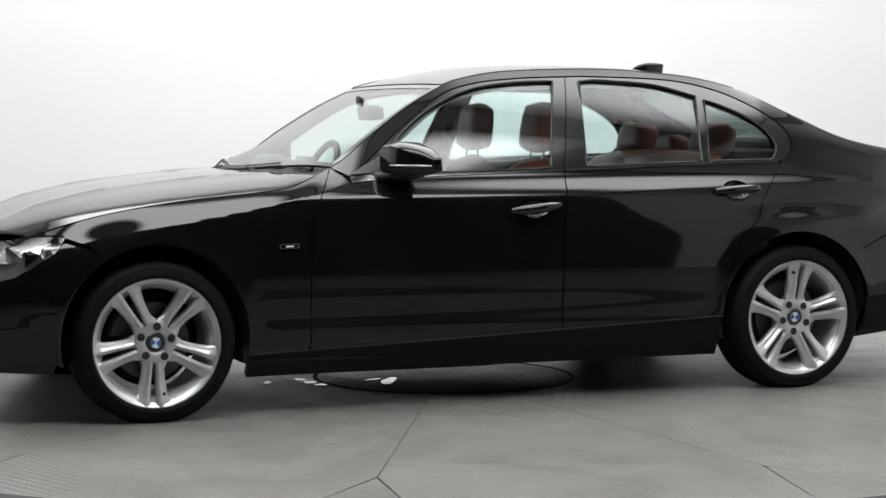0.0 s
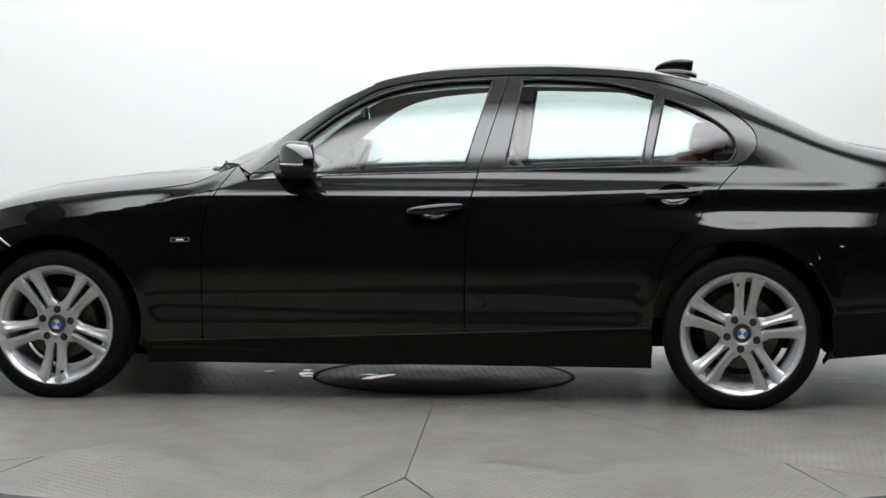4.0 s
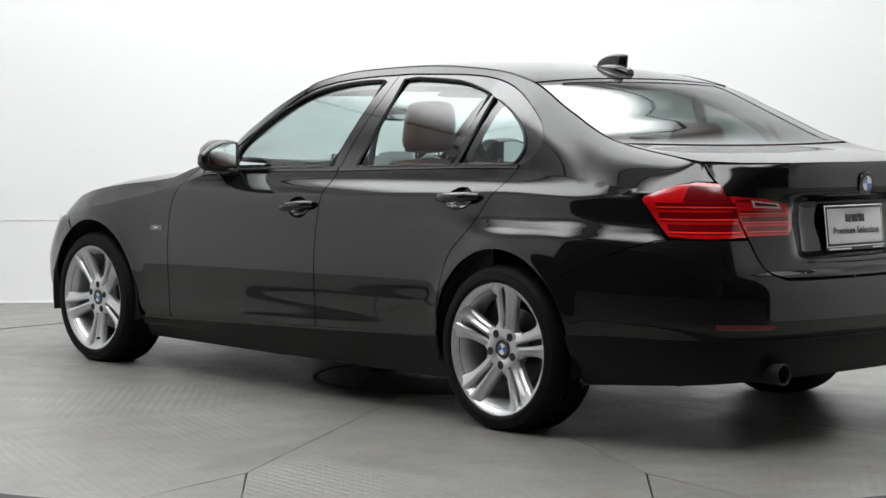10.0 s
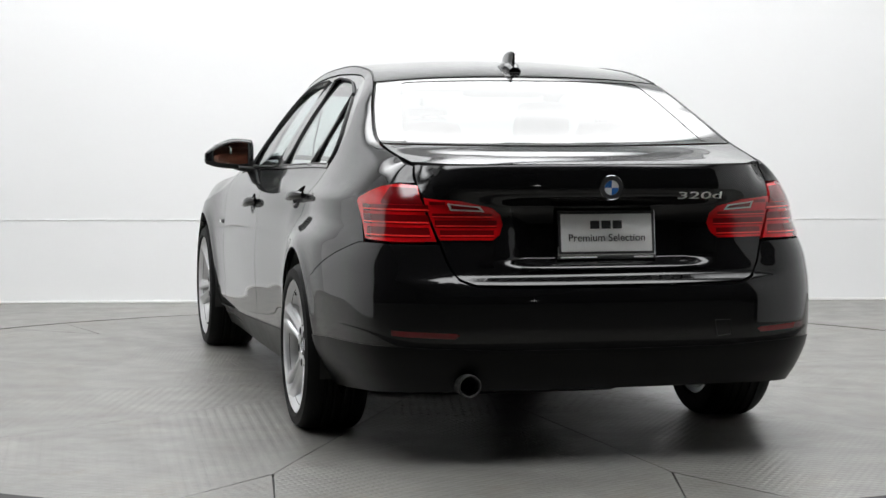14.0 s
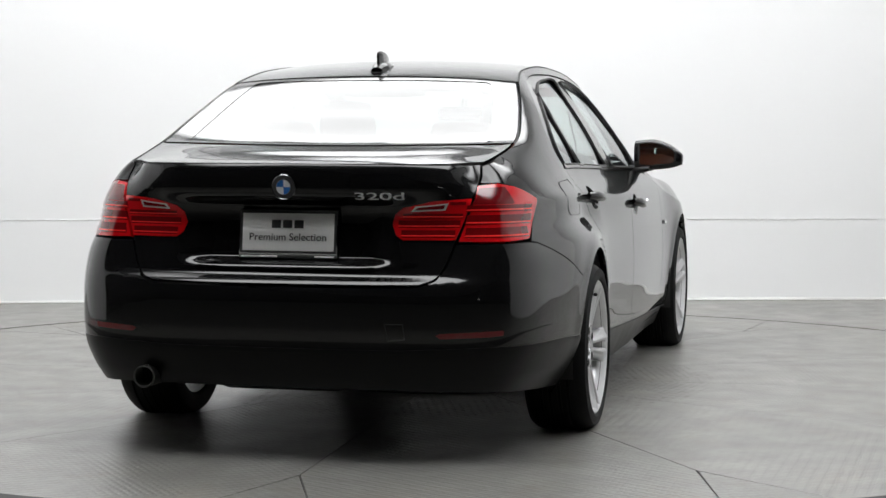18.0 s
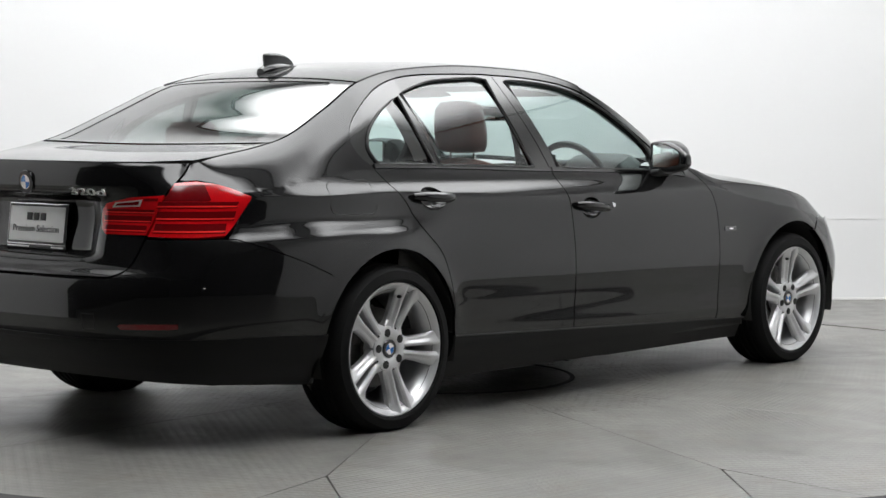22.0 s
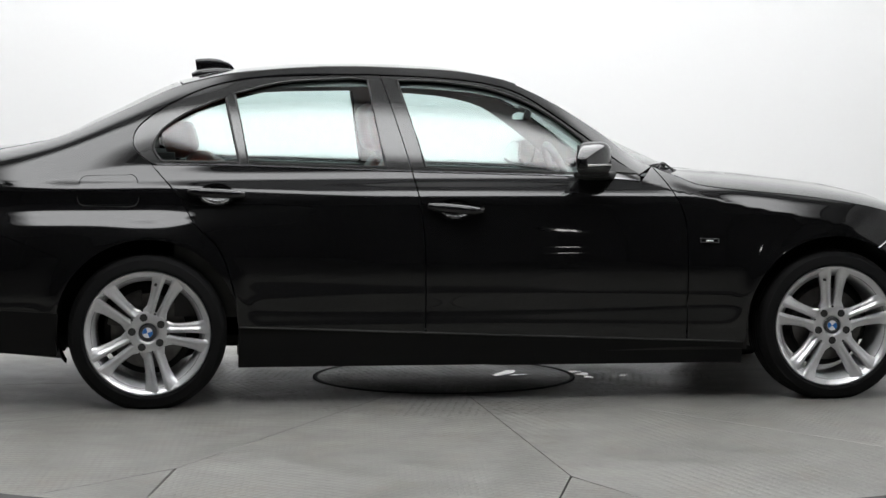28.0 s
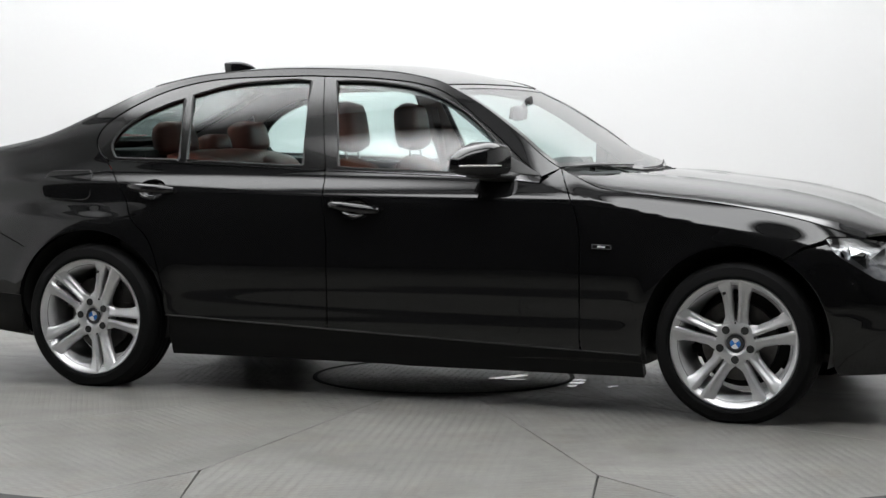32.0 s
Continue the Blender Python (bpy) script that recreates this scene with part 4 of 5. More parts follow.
# scuttle under the wipers
sc = [(.63 + .20 * (1 - (y / .70) ** 2), y) for y in np.linspace(.70, -.70, 15)] + [(.78 + .15 * (1 - (y / .72) ** 2), y) for y in np.linspace(-.72, .72, 15)]
patch("scuttle", sc, lambda x, y: hood(x, y) - np.array([0, 0, .012]), PLASTIC, car, du=.08, dv=.08, lip=0)
for wy, wl in ((.42, .58), (-.22, .50)):
    pts = []
    for i in range(9):
        u = i / 8
        yy = wy - wl * u
        xx = .70 + .165 * (1 - (yy / .70) ** 2) - .03 + .02 * u
        pts.append((xx, yy, float(top(np.array([xx]), np.array([yy]))[0, 2]) + .004))
    wp = part("wiper", tube(pts, .0035, 6), PLASTIC, car, "black wiper blade and arm")
    part("arm", tube([(.855, wy - .05, .905), (.835, wy - .15, .938), pts[4]], [.006, .005, .004], 8), PLASTIC, wp)

# boot: deck and rear face in one lid
LID = [(.622, .997), (.628, .93), (.592, .80), (.572, .745), (.548, .67), (.520, .625), (.47, .604)]
lidc = curve2(LID, 5)
bot = [(y, .604 - .004 * (1 - (y / .47) ** 2)) for y in np.linspace(.44, -.44, 12)]
lip_z = [(y, .997 + .006 * (1 - (y / .622) ** 2)) for y in np.linspace(-.58, .58, 14)]
lid = patch("boot_lid", RY(lidc + bot + [(-y, z) for y, z in lidc[::-1]] + lip_z), wrap, PAINT, car, du=.015, dv=.011, gap=.0025)
lip_run = [tuple(wrap(np.array([rear_s(y, 1.0)]), np.array([1.0]))[0, :2]) for y in np.linspace(-.608, .608, 17)]
dk = [(x, one(edge_y, x) - .008) for x in np.linspace(lip_run[-1][0] + .012, -1.82, 12)]
dkb = [(-1.835 - .055 * (1 - (y / .65) ** 2), y) for y in np.linspace(.63, -.63, 15)]
patch("deck", dk + dkb + [(x, -y) for x, y in dk[::-1]] + lip_run, top, PAINT, lid, du=.05, dv=.05, gap=.001)

# rear bumper, all round the back
bl = [(rear_s(.575, .72), .736), (rear_s(.55, .67), .665), (rear_s(.52, .622), .619), (rear_s(.47, .60), .598)]
half = S(curve2(SEAM)) + [(s_x(-2.16), .7385), (rear_s(.70, .74), .7385)] + bl
low = [(s_x(-1.76), .195), (s_x(-1.95), .212), (rear_s(.70, .23), .235), (rear_s(.5, .24), .243)]
archs = S([p for p in arch_pts(ARCH_R, 203, 128, 30)])
archs = [p for p in archs if p[1] < .597]
hp = archs + half
mid = [(y, .594) for y in np.linspace(.40, -.40, 12)]
poly = hp + [(rear_s(y, z), z) for y, z in mid] + [(-s, z) for s, z in hp[::-1]] + [(-s, z) for s, z in low] + [(rear_s(y, .245), .245) for y in np.linspace(-.4, .4, 12)] + low[::-1]
bumper = patch("rear_bumper", poly, wrap, PAINT, car, du=.03, dv=.02, gap=.002, lip=.03)
# lower valance, reflectors, exhaust
lowv = [(s_x(-1.775), .206), (s_x(-1.95), .216), (rear_s(.70, .23), .238), (rear_s(.5, .24), .247)]
topv = [(s_x(-1.752), .385), (s_x(-1.95), .395), (rear_s(.70, .40), .398), (rear_s(.5, .40), .392)]
valp = topv + [(rear_s(y, .388), .388) for y in np.linspace(.4, -.4, 12)] + [(-a, b) for a, b in topv[::-1]] + [(-a, b) for a, b in lowv] + [(rear_s(y, .249), .249) for y in np.linspace(-.4, .4, 12)] + lowv[::-1]
patch("valance", valp, wrap, SATIN, bumper, du=.03, dv=.02, lip=.004, off=.002, label="satin black lower valance")
val = [(y, .372 + .02 * abs(y) ** 2) for y in np.linspace(.60, -.60, 20)] + [(y, .366 + .02 * abs(y) ** 2) for y in np.linspace(-.60, .60, 20)]
patch("bumper_crease", RY(val), wrap, SATIN, bumper, lip=.004, off=.002)
for sy in (1, -1):
    rf_ = [(.735, .453), (.735, .436), (.70, .433), (.54, .428), (.525, .440), (.54, .446)]
    patch("reflector", [(sy * s, z) for s, z in RY(rf_)], wrap, RED_D, bumper, lip=.008, off=.003, label="red bumper reflector")
    sl = [(.745, .463), (.745, .426), (.70, .421), (.53, .412), (.48, .432), (.53, .456)]
    patch("reflector_slot", [(sy * s, z) for s, z in RY(sl)], wrap, PAINT, bumper, lip=0, off=.001)
tow = [(-.36, .475), (-.42, .475), (-.425, .425), (-.37, .42)]
P = [tuple(wrap(np.array([rear_s(y, z)]), np.array([z]))[0]) for y, z in tow]
part("towing_eye_cap", tube(P + [P[0]], .0018, 5), RUBBER, bumper)
part("exhaust_pipe", lathe([(.030, .30), (.037, .30), (.038, .01), (.039, 0), (.036, -.003), (.032, 0), (.031, .05), (.028, .28)], 32, "X", pose(-2.415, .495, .272)), UNDER, car, "dark sooty exhaust tailpipe")

# tail lamps: outer piece on the wing, inner piece on the lid
for sy in (1, -1):
    out_l = [(rear_s(.626, .928), .928), (rear_s(.70, .936), .936)] + [(s_x(x), z) for x, z in curve2([(-2.235, .934), (-2.14, .921), (-2.052, .889), (-2.034, .876), (-2.062, .842), (-2.11, .785), (-2.15, .748)], 4)] + [(rear_s(.74, .742), .742), (rear_s(.581, .744), .744), (rear_s(.60, .80), .80)]
    lp = patch("tail_lamp", [(sy * s, z) for s, z in out_l], wrap, RED, car, du=.03, dv=.02, gap=.001, off=.003, lip=.02, label="red tail lamp cluster")
    a = rear_s(.60, .80)
    up = [(rear_s(.632, .918), .918), (rear_s(.705, .922), .922), (s_x(-2.19), .87), (s_x(-2.2), .866), (rear_s(.618, .866), .866)]
    patch("smoked_panel", [(sy * s, z) for s, z in up], wrap, RED_D, lp, lip=.003, off=.005)
    # thin bright light guides over dark red steps
    for z0, z1, m, x_ in ((.842, .864, RED_D, -2.085), (.846, .851, RED_B, -2.088), (.800, .832, RED_D, -2.10), (.804, .809, RED_B, -2.105), (.756, .790, RED_D, -2.14), (.760, .765, RED_B, -2.145)):
        o_ = .0058 if m is RED_B else .0045
        st = [(rear_s(.605, z1), z1), (s_x(x_), z1), (s_x(x_ - .012), z0), (rear_s(.60, z0), z0)]
        patch("light_bar", [(sy * s, z) for s, z in st], wrap, m, lp, lip=.003, off=o_)
    inn_ = RY([(.618, .888), (.50, .880), (.40, .858), (.372, .835), (.362, .80), (.375, .765), (.40, .748), (.572, .748), (.592, .80)])
    li = patch("lid_lamp", [(sy * s, z) for s, z in inn_], wrap, RED, lid, du=.03, dv=.02, gap=.001, off=.003, lip=.02, label="red inner tail lamp on the boot lid")
    for z0, z1, m, y0, y1 in ((.866, .876, RED_D, .60, .55), (.822, .838, RED_D, .592, .40), (.825, .829, RED_B, .592, .40), (.790, .815, RED_D, .585, .385), (.794, .798, RED_B, .583, .385), (.757, .782, RED_D, .57, .395), (.761, .765, RED_B, .57, .395)):
        patch("light_bar", [(sy * s, z) for s, z in RY([(y0, z1), (y1, z1), (y1, z0), (y0, z0)])], wrap, m, li, lip=.003, off=.0058 if m is RED_B else .0045)
    patch("reversing_lens", [(sy * s, z) for s, z in RY([(.545, .872), (.44, .862), (.425, .844), (.535, .848)])], wrap, CLEAR, li, lip=.004, off=.005, label="clear reversing lamp lens")
    patch("lens_window", [(sy * s, z) for s, z in RY([(.535, .867), (.447, .858), (.436, .849), (.53, .853)])], wrap, RED_D, li, lip=.002, off=.006)

# number plate panel, emblem and lettering on the lid
def on_rear(y, z, off=0.0):
    s = rear_s(y, z) if abs(y) > 1e-6 else 0.0
    p = wrap(np.array([s]), np.array([z]))[0]
    return p


def slab(name, y0, y1, z0, z1, xo, th, material, par, label="", r=.006):
    """A flat plate facing the rear, leaning with the lid; xo is how far it stands off."""
    b0, b1 = on_rear(0, PLZ0)[0], on_rear(0, PLZ1)[0]
    pb, pt = (b0 + (b1 - b0) * (z - PLZ0) / (PLZ1 - PLZ0) for z in (z0, z1))
    lean = math.degrees(math.atan2(pt - pb, z1 - z0))
    bm = box(th, abs(y1 - y0), math.hypot(z1 - z0, pt - pb), None, min(r, th * .45))
    bm.transform(pose((pb + pt) / 2 - xo, (y0 + y1) / 2, (z0 + z1) / 2, 0, lean, 0))
    return part(name, bm, material, par, label)


rec = RY([(.335, .885), (.30, .66), (.27, .648), (-.27, .648), (-.30, .66), (-.335, .885)])
patch("plate_recess", rec, wrap, PAINT, lid, du=.02, dv=.011, lip=0, off=.0012, label="dark recess round the number plate")
grip = RY([(y, .652 + .004 * (y / .3) ** 2) for y in np.linspace(.31, -.31, 12)] + [(y, .6465 + .005 * (y / .3) ** 2) for y in np.linspace(-.31, .31, 12)])
patch("grip_strip", grip, wrap, PAINT, lid, du=.06, dv=.03, lip=.006, off=.009)
PLY0, PLY1, PLZ0, PLZ1 = .1745, -.1745, .694, .846
plate = slab("number_plate", PLY0, PLY1, PLZ0, PLZ1, .012, .008, CHROME, lid, "white show plate in a chrome frame with dark print")
slab("border", PLY0 - .004, PLY1 + .004, PLZ0 + .004, PLZ1 - .004, .0135, .008, INK, plate)
slab("sheet", PLY0 - .012, PLY1 + .012, PLZ0 + .012, PLZ1 - .012, .0150, .008, WHITE, plate, "white plate face")
slab("foot_strip", PLY0, PLY1, PLZ0 - .012, PLZ0 + .001, .0135, .008, INK, plate)
for y0, y1 in ((.165, .035), (-.095, -.165)):
    slab("small_print", y0, y1, PLZ0 - .008, PLZ0 - .003, .0185, .003, WHITE, plate)


def lettering(name, text, size, y, z, off, th, material, par, label="", squeeze=1.0, flat=None):
    """Raised figures on the lid; flat gives the two heights between which a plate is straight."""
    cu = bpy.data.curves.new(name, "FONT")
    cu.body, cu.size, cu.extrude, cu.align_x, cu.align_y = text, size, th, "CENTER", "CENTER"
    tmp = bpy.data.objects.new("tmp", cu)
    scene.collection.objects.link(tmp)
    me = bpy.data.meshes.new_from_object(tmp.evaluated_get(bpy.context.evaluated_depsgraph_get()))
    bpy.data.objects.remove(tmp)
    xb, xt = (on_rear(0, flat[0])[0], on_rear(0, flat[1])[0]) if flat else (0, 0)
    zz_ = np.array([z + v.co.y for v in me.vertices])
    yy_ = np.array([y - v.co.x * squeeze for v in me.vertices])
    lay = wrap(np.array([rear_s(a, b) for a, b in zip(yy_, zz_)]), zz_)[:, 0]
    for v, deep_x in zip(me.vertices, lay):
        yy, zz = y - v.co.x * squeeze, z + v.co.y
        if flat:
            xx = xb + (xt - xb) * (zz - flat[0]) / (flat[1] - flat[0])
        else:
            xx = deep_x
        v.co = (xx - off - v.co.z, yy, zz)
    me.materials.clear()
    me.materials.append(material)
    o = new(name, me)
    o.parent = par
    if label:
        o["label"] = label
    return o


pz = (PLZ0 + PLZ1) / 2
lettering("print", "Premium Selection", .0345, 0, pz - .017, .0212, .0006, INK, plate, "dark grey lettering", 1.05, (PLZ0, PLZ1))
# the maker's name is left as three dark bars
for k in range(3):
    slab("name_bar", .058 - .040 * k, .026 - .040 * k, pz + .014, pz + .041, .0205, .002, INK, plate, r=.0005)
lettering("badge_letters", "320d", .034, -.326, .894, .006, .002, SILVER, lid, "raised chrome model figures", 2.55)
# round emblem
def emblem(par, m, r):
    """Round enamelled emblem facing +z of m: dark ring, two blue and two white quarters."""
    e = part("emblem", lathe([(0, 0), (r, 0), (r, .003), (r * .94, .005), (r * .66, .005), (r * .62, .0035), (0, .0035)], 40, "Z", m), INK, par, "round blue and white emblem")
    part("rim", lathe([(r * .96, .0), (r * 1.03, .0), (r * 1.03, .004), (r * .99, .0055), (r * .95, .004)], 40, "Z", m), DARKCHROME, e)
    for k in range(4):
        sec = [(0, 0)] + arc(0, 0, r * .60, 90 * k, 90 * k + 90, 8)
        part("quarter", prism(sec, .0025, m @ Matrix.Translation((0, 0, .003))), BLUE if k % 2 else ENAMEL, e)
    part("inner_rim", lathe([(r * .59, .004), (r * .60, .0065), (r * .63, .0065), (r * .64, .004)], 40, "Z", m), CHROME, e)
    return e


q = on_rear(0, .924)
emblem(lid, pose(q[0] - .001, 0, .924, 0, 0, 0) @ pose(0, 0, 0, 0, -94, 0) @ pose(0, 0, 0, 0, 0, 90), .041)

# roof fin: a boat-shaped base that carries an upright blade
def roof_z(x):
    return float(top(np.array([x]), np.array([0.0]))[0, 2])


fin = bmesh.new()
rows = []
for i in range(21):
    u = i / 20
    x = -1.235 + .205 * u
    wide = .036 * (1 - max(0, (u - .30) / .70) ** 2.2) * min(1, .62 + u / .25 * .38) + .0008
    high = .032 * (1 - max(0, (u - .22) / .78) ** 1.7) * min(1, .75 + u / .15 * .25) + .0006
    sec = []
    for k in range(13):
        a = math.pi * k / 12
        c, sn = math.cos(a), math.sin(a)
        sec.append((-wide * math.copysign(abs(c) ** .75, c), high * sn ** .8))
    rows.append([fin.verts.new((x - .006 * zz / .03, yy, roof_z(x) - .004 + zz)) for yy, zz in sec])
for p_, q_ in zip(rows, rows[1:]):
    for k in range(12):
        fin.faces.new((p_[k], p_[k + 1], q_[k + 1], q_[k]))
fin.faces.new(rows[0][::-1])
bmesh.ops.recalc_face_normals(fin, faces=fin.faces)
fin_base = part("roof_fin", smooth(fin, 50), PAINT, car, "black shark-fin aerial")
blade = bmesh.new()
rows = []
for i in range(19):
    u = i / 18
    x = -1.212 + .160 * u
    h = .069 * (1 - u ** 1.9) ** .62 + .004
    w_ = .0105 * (1 - u ** 3) * min(1, .35 + u / .2 * .65) + .0006
    z0 = roof_z(x)
    sec = [(-w_ * (1 + .7 * (1 - f) ** 2), f * h) for f in (.15, .4, .65, .85, .96)] + [(0, h)] + [(w_ * (1 + .7 * (1 - f) ** 2), f * h) for f in (.96, .85, .65, .4, .15)]
    sec = [(yy * (1 if zz < .9 * h else .55), zz) for yy, zz in sec]
    rows.append([blade.verts.new((x - .012 * (1 - u) * zz / .08, yy, z0 + zz)) for yy, zz in sec])
for p_, q_ in zip(rows, rows[1:]):
    for k in range(10):
        blade.faces.new((p_[k], p_[k + 1], q_[k + 1], q_[k]))
blade.faces.new(rows[0][::-1])
bmesh.ops.recalc_face_normals(blade, faces=blade.faces)
part("blade", smooth(blade, 50), PAINT, fin_base)
line = []
for sgn in (1, -1):
    for i in (range(15) if sgn > 0 else range(14, -1, -1)):
        u = i / 14
        x = -1.235 + .198 * u
        line.append((x, sgn * (.037 * (1 - max(0, (u - .30) / .70) ** 2.2) * min(1, .62 + u / .25 * .38) + .001), roof_z(x) - .001))
part("fin_seal", tube(line + [line[0]], .003, 6), RUBBER, fin_base)


# ---------------------------------------------------------------- wheels
def wheel(x, y, sy, phase):
    """A double-spoke alloy wheel; its outer face looks to sy * y."""
    M = pose(x, y, 0.303, 0, 0, 0 if sy > 0 else 180)
    w = new("wheel")
    w.parent = car
    w["label"] = "silver double-spoke alloy wheel with a black tyre"
    ty = [(.2245, -.105), (.232, -.114), (.262, -.120), (.292, -.114), (.305, -.098), (.313, -.078)]
    for gy in (-.05, -.017, .017, .05):
        ty += [(.3155, gy - .008), (.309, gy - .005), (.309, gy + .005), (.3155, gy + .008)]
    ty += [(.313, .078), (.305, .098), (.292, .114), (.262, .120), (.252, .117), (.2495, .110), (.237, .101), (.222, .092), (.222, -.105)]
    bm = lathe(ty, 96, "Y", M, 28)
    for v in bm.verts:
        if v.co.z < .0005:
            v.co.z = .0005
    t = part("tyre", bm, TYRE, w, "black tyre with a grooved tread")
    # shoulder tread blocks
    bm = bmesh.new()
    for k in range(72):
        a = 2 * math.pi * k / 72
        b = box(.010, .024, .0035, pose(0, 0, 0, 0, -math.degrees(a), 0) @ pose(.3045, .089, 0, 0, 0, 35) @ pose(0, 0, 0, 0, 90, 0))
        me = bpy.data.meshes.new("t")
        b.to_mesh(me)
        b.free()
        bm.from_mesh(me)
        bpy.data.meshes.remove(me)
    bm.transform(M)
    for v in bm.verts:
        if v.co.z < .0008:
            v.co.z = .0008
    tagged(part("tread_blocks", bm, TYRE, t), kind="stuff")
    rim_ = [(.205, -.10), (.222, -.106), (.226, -.100), (.210, -.085), (.209, -.04), (.209, .03), (.212, .070), (.2215, .089), (.235, .099), (.249, .105), (.2495, .110), (.2455, .1125), (.240, .1105), (.231, .101), (.219, .088), (.209, .070), (.204, .04), (.203, -.06), (.205, -.10)]
    rm = part("rim", lathe(rim_, 96, "Y", M, 30), ALLOY, w, "silver alloy rim")
    hub_ = [(.0, .068), (.034, .070), (.039, .079), (.046, .0825), (.074, .0835), (.083, .080), (.0865, .072), (.084, .04), (.078, .02), (.0, .02)]
    part("hub", lathe(hub_, 60, "Y", M, 40), ALLOY, w)
    # spokes, two to each of five arms, each with a ridge beside the groove and a flank that falls away
    F = M @ pose(0, 0, 0, 90, 0, 180)  # drawn in (x, y), thickness to the outside
    RR = [.066, .076, .086, .10, .12, .145, .17, .195, .215, .232, .2455]
    for k in range(5):
        for d in (-1, 1):
            bm = bmesh.new()
            rings = []
            for r in RR:
                gr_ = float(np.interp(r, [.066, .085, .12, .16, .20, .2455], [.0030, .0040, .0075, .0105, .0120, .0115]))
                ou = float(np.interp(r, [.066, .076, .086, .10, .145, .18, .215, .2455], [.046, .0500, .0465, .0430, .0475, .0540, .0635, .0735]))
                zt = .079 + .0305 * max(0, (r - .066) / .1795) ** 1.25
                wd = ou - gr_
                soft = float(np.interp(r, [.066, .10, .20, .2455], [.15, 1.0, 1.0, .35]))
                sec = ((gr_, -.034), (gr_, -.008 * soft), (gr_ + .10 * wd, .001), (gr_ + .26 * wd, .0035), (gr_ + .36 * wd, .0028), (gr_ + .58 * wd, -.0050 * soft), (gr_ + .82 * wd, -.0085 * soft), (ou - .003, -.0125 * soft), (ou, -.017 * soft), (ou, -.036))
                rings.append([bm.verts.new((d * q, math.sqrt(max(r * r - q * q, 1e-6)) if r > .2 else r, zt + h)) for q, h in sec])
            for p_, q_ in zip(rings, rings[1:]):
                for i in range(9):
                    bm.faces.new((p_[i], p_[i + 1], q_[i + 1], q_[i]))
            bm.faces.new(rings[-1])
            bmesh.ops.recalc_face_normals(bm, faces=bm.faces)
            if sum(f.normal.z * f.calc_area() for f in bm.faces) < 0:
                bmesh.ops.reverse_faces(bm, faces=bm.faces)
            bm.transform(F @ pose(0, 0, 0, 0, 0, phase + 72 * k))
            part("spoke", smooth(bm, 20), ALLOY, rm)
    for k in range(5):
        a = radians(phase + 90 + 36 + 72 * k)
        c = F @ Vector((math.cos(a) * .062, math.sin(a) * .062, .0835))
        turn = Matrix.Translation(c) @ pose(0, 0, 0, 0, 0, 0 if sy > 0 else 180)
        bh = part("bolt_hole", lathe([(0, .0), (.0155, .0), (.0155, .0012), (0, .0012)], 20, "Y", turn), UNDER, rm, "dark recessed wheel bolt")
        part("bolt_head", lathe([(0, .0012), (.0075, .0012), (.0070, .0022), (0, .0024)], 6, "Y", turn), UNDER, bh)
        a = radians(phase + 90 + 72 * k)
        c = F @ Vector((math.cos(a) * .079, math.sin(a) * .079, .0815))
        part("small_hole", lathe([(0, .0), (.0042, .0), (.0042, .0022), (0, .0022)], 12, "Y", Matrix.Translation(c) @ pose(0, 0, 0, 0, 0, 0 if sy > 0 else 180)), UNDER, rm)
    va = radians(phase + 90 + 12)
    c = F @ Vector((math.cos(va) * .196, math.sin(va) * .196, .085))
    part("valve", lathe([(0, 0), (.006, 0), (.006, .02), (0, .021)], 12, "Y", Matrix.Translation(c) @ pose(0, 0, 0, 0, 0, 0 if sy > 0 else 180)), RUBBER, rm)
    emblem(w, F @ pose(0, 0, .0765, 0, 0, phase + 40), .034)
    # brake
    part("brake_disc", lathe([(.05, .005), (.148, .005), (.150, .0), (.150, -.022), (.05, -.022)], 48, "Y", M), STEEL, w)
    part("brake_hat", lathe([(0, .03), (.075, .03), (.08, .0), (.05, -.03)], 36, "Y", M), CAST, w)
    cal = arc(0, 0, .165, 100, 170, 10) + arc(0, 0, .105, 170, 100, 10)
    part("brake_caliper", prism(cal, .06, F @ pose(0, 0, -.035), .006), CAST, w)
    part("wheel_back", lathe([(0, -.06), (.18, -.06), (.18, -.055), (0, -.055)], 36, "Y", M), UNDER, w)
    return w


wheel(1.405, .768, 1, 176)
wheel(-1.405, .792, 1, -6)
wheel(1.405, -.768, -1, 0)
wheel(-1.405, -.792, -1, -22)

# wheel-arch liners and the underside
for cx in (1.405, -1.405):
    for sy in (1, -1):
        bm = bmesh.new()
        rows = []
        for i in range(25):
            a = radians(-14 + 208 * i / 24)
            rows.append([bm.verts.new((cx + math.cos(a) * r, sy * yy, .312 + math.sin(a) * r)) for r, yy in ((ARCH + .004, .875), (ARCH + .008, .80), (ARCH + .008, .52), (.05, .515))])
        for p_, q_ in zip(rows, rows[1:]):
            for k in range(3):
                bm.faces.new((p_[k], p_[k + 1], q_[k + 1], q_[k]))
        part("arch_liner", smooth(bm), UNDER, car, "black wheel-arch liner")
un = prism([(-2.05, -.62), (-1.75, -.62), (-1.75, -.5), (-1.05, -.5), (-1.05, -.82), (1.05, -.82), (1.05, -.5), (1.75, -.5), (1.75, -.62), (2.0, -.6), (2.0, .6), (1.75, .62), (1.75, .5), (1.05, .5), (1.05, .82), (-1.05, .82), (-1.05, .5), (-1.75, .5), (-1.75, .62), (-2.05, .62)], .06, Matrix.Translation((0, 0, .205)), .01)
ub = part("underbody", un, UNDER, car, "sooty black underbody")
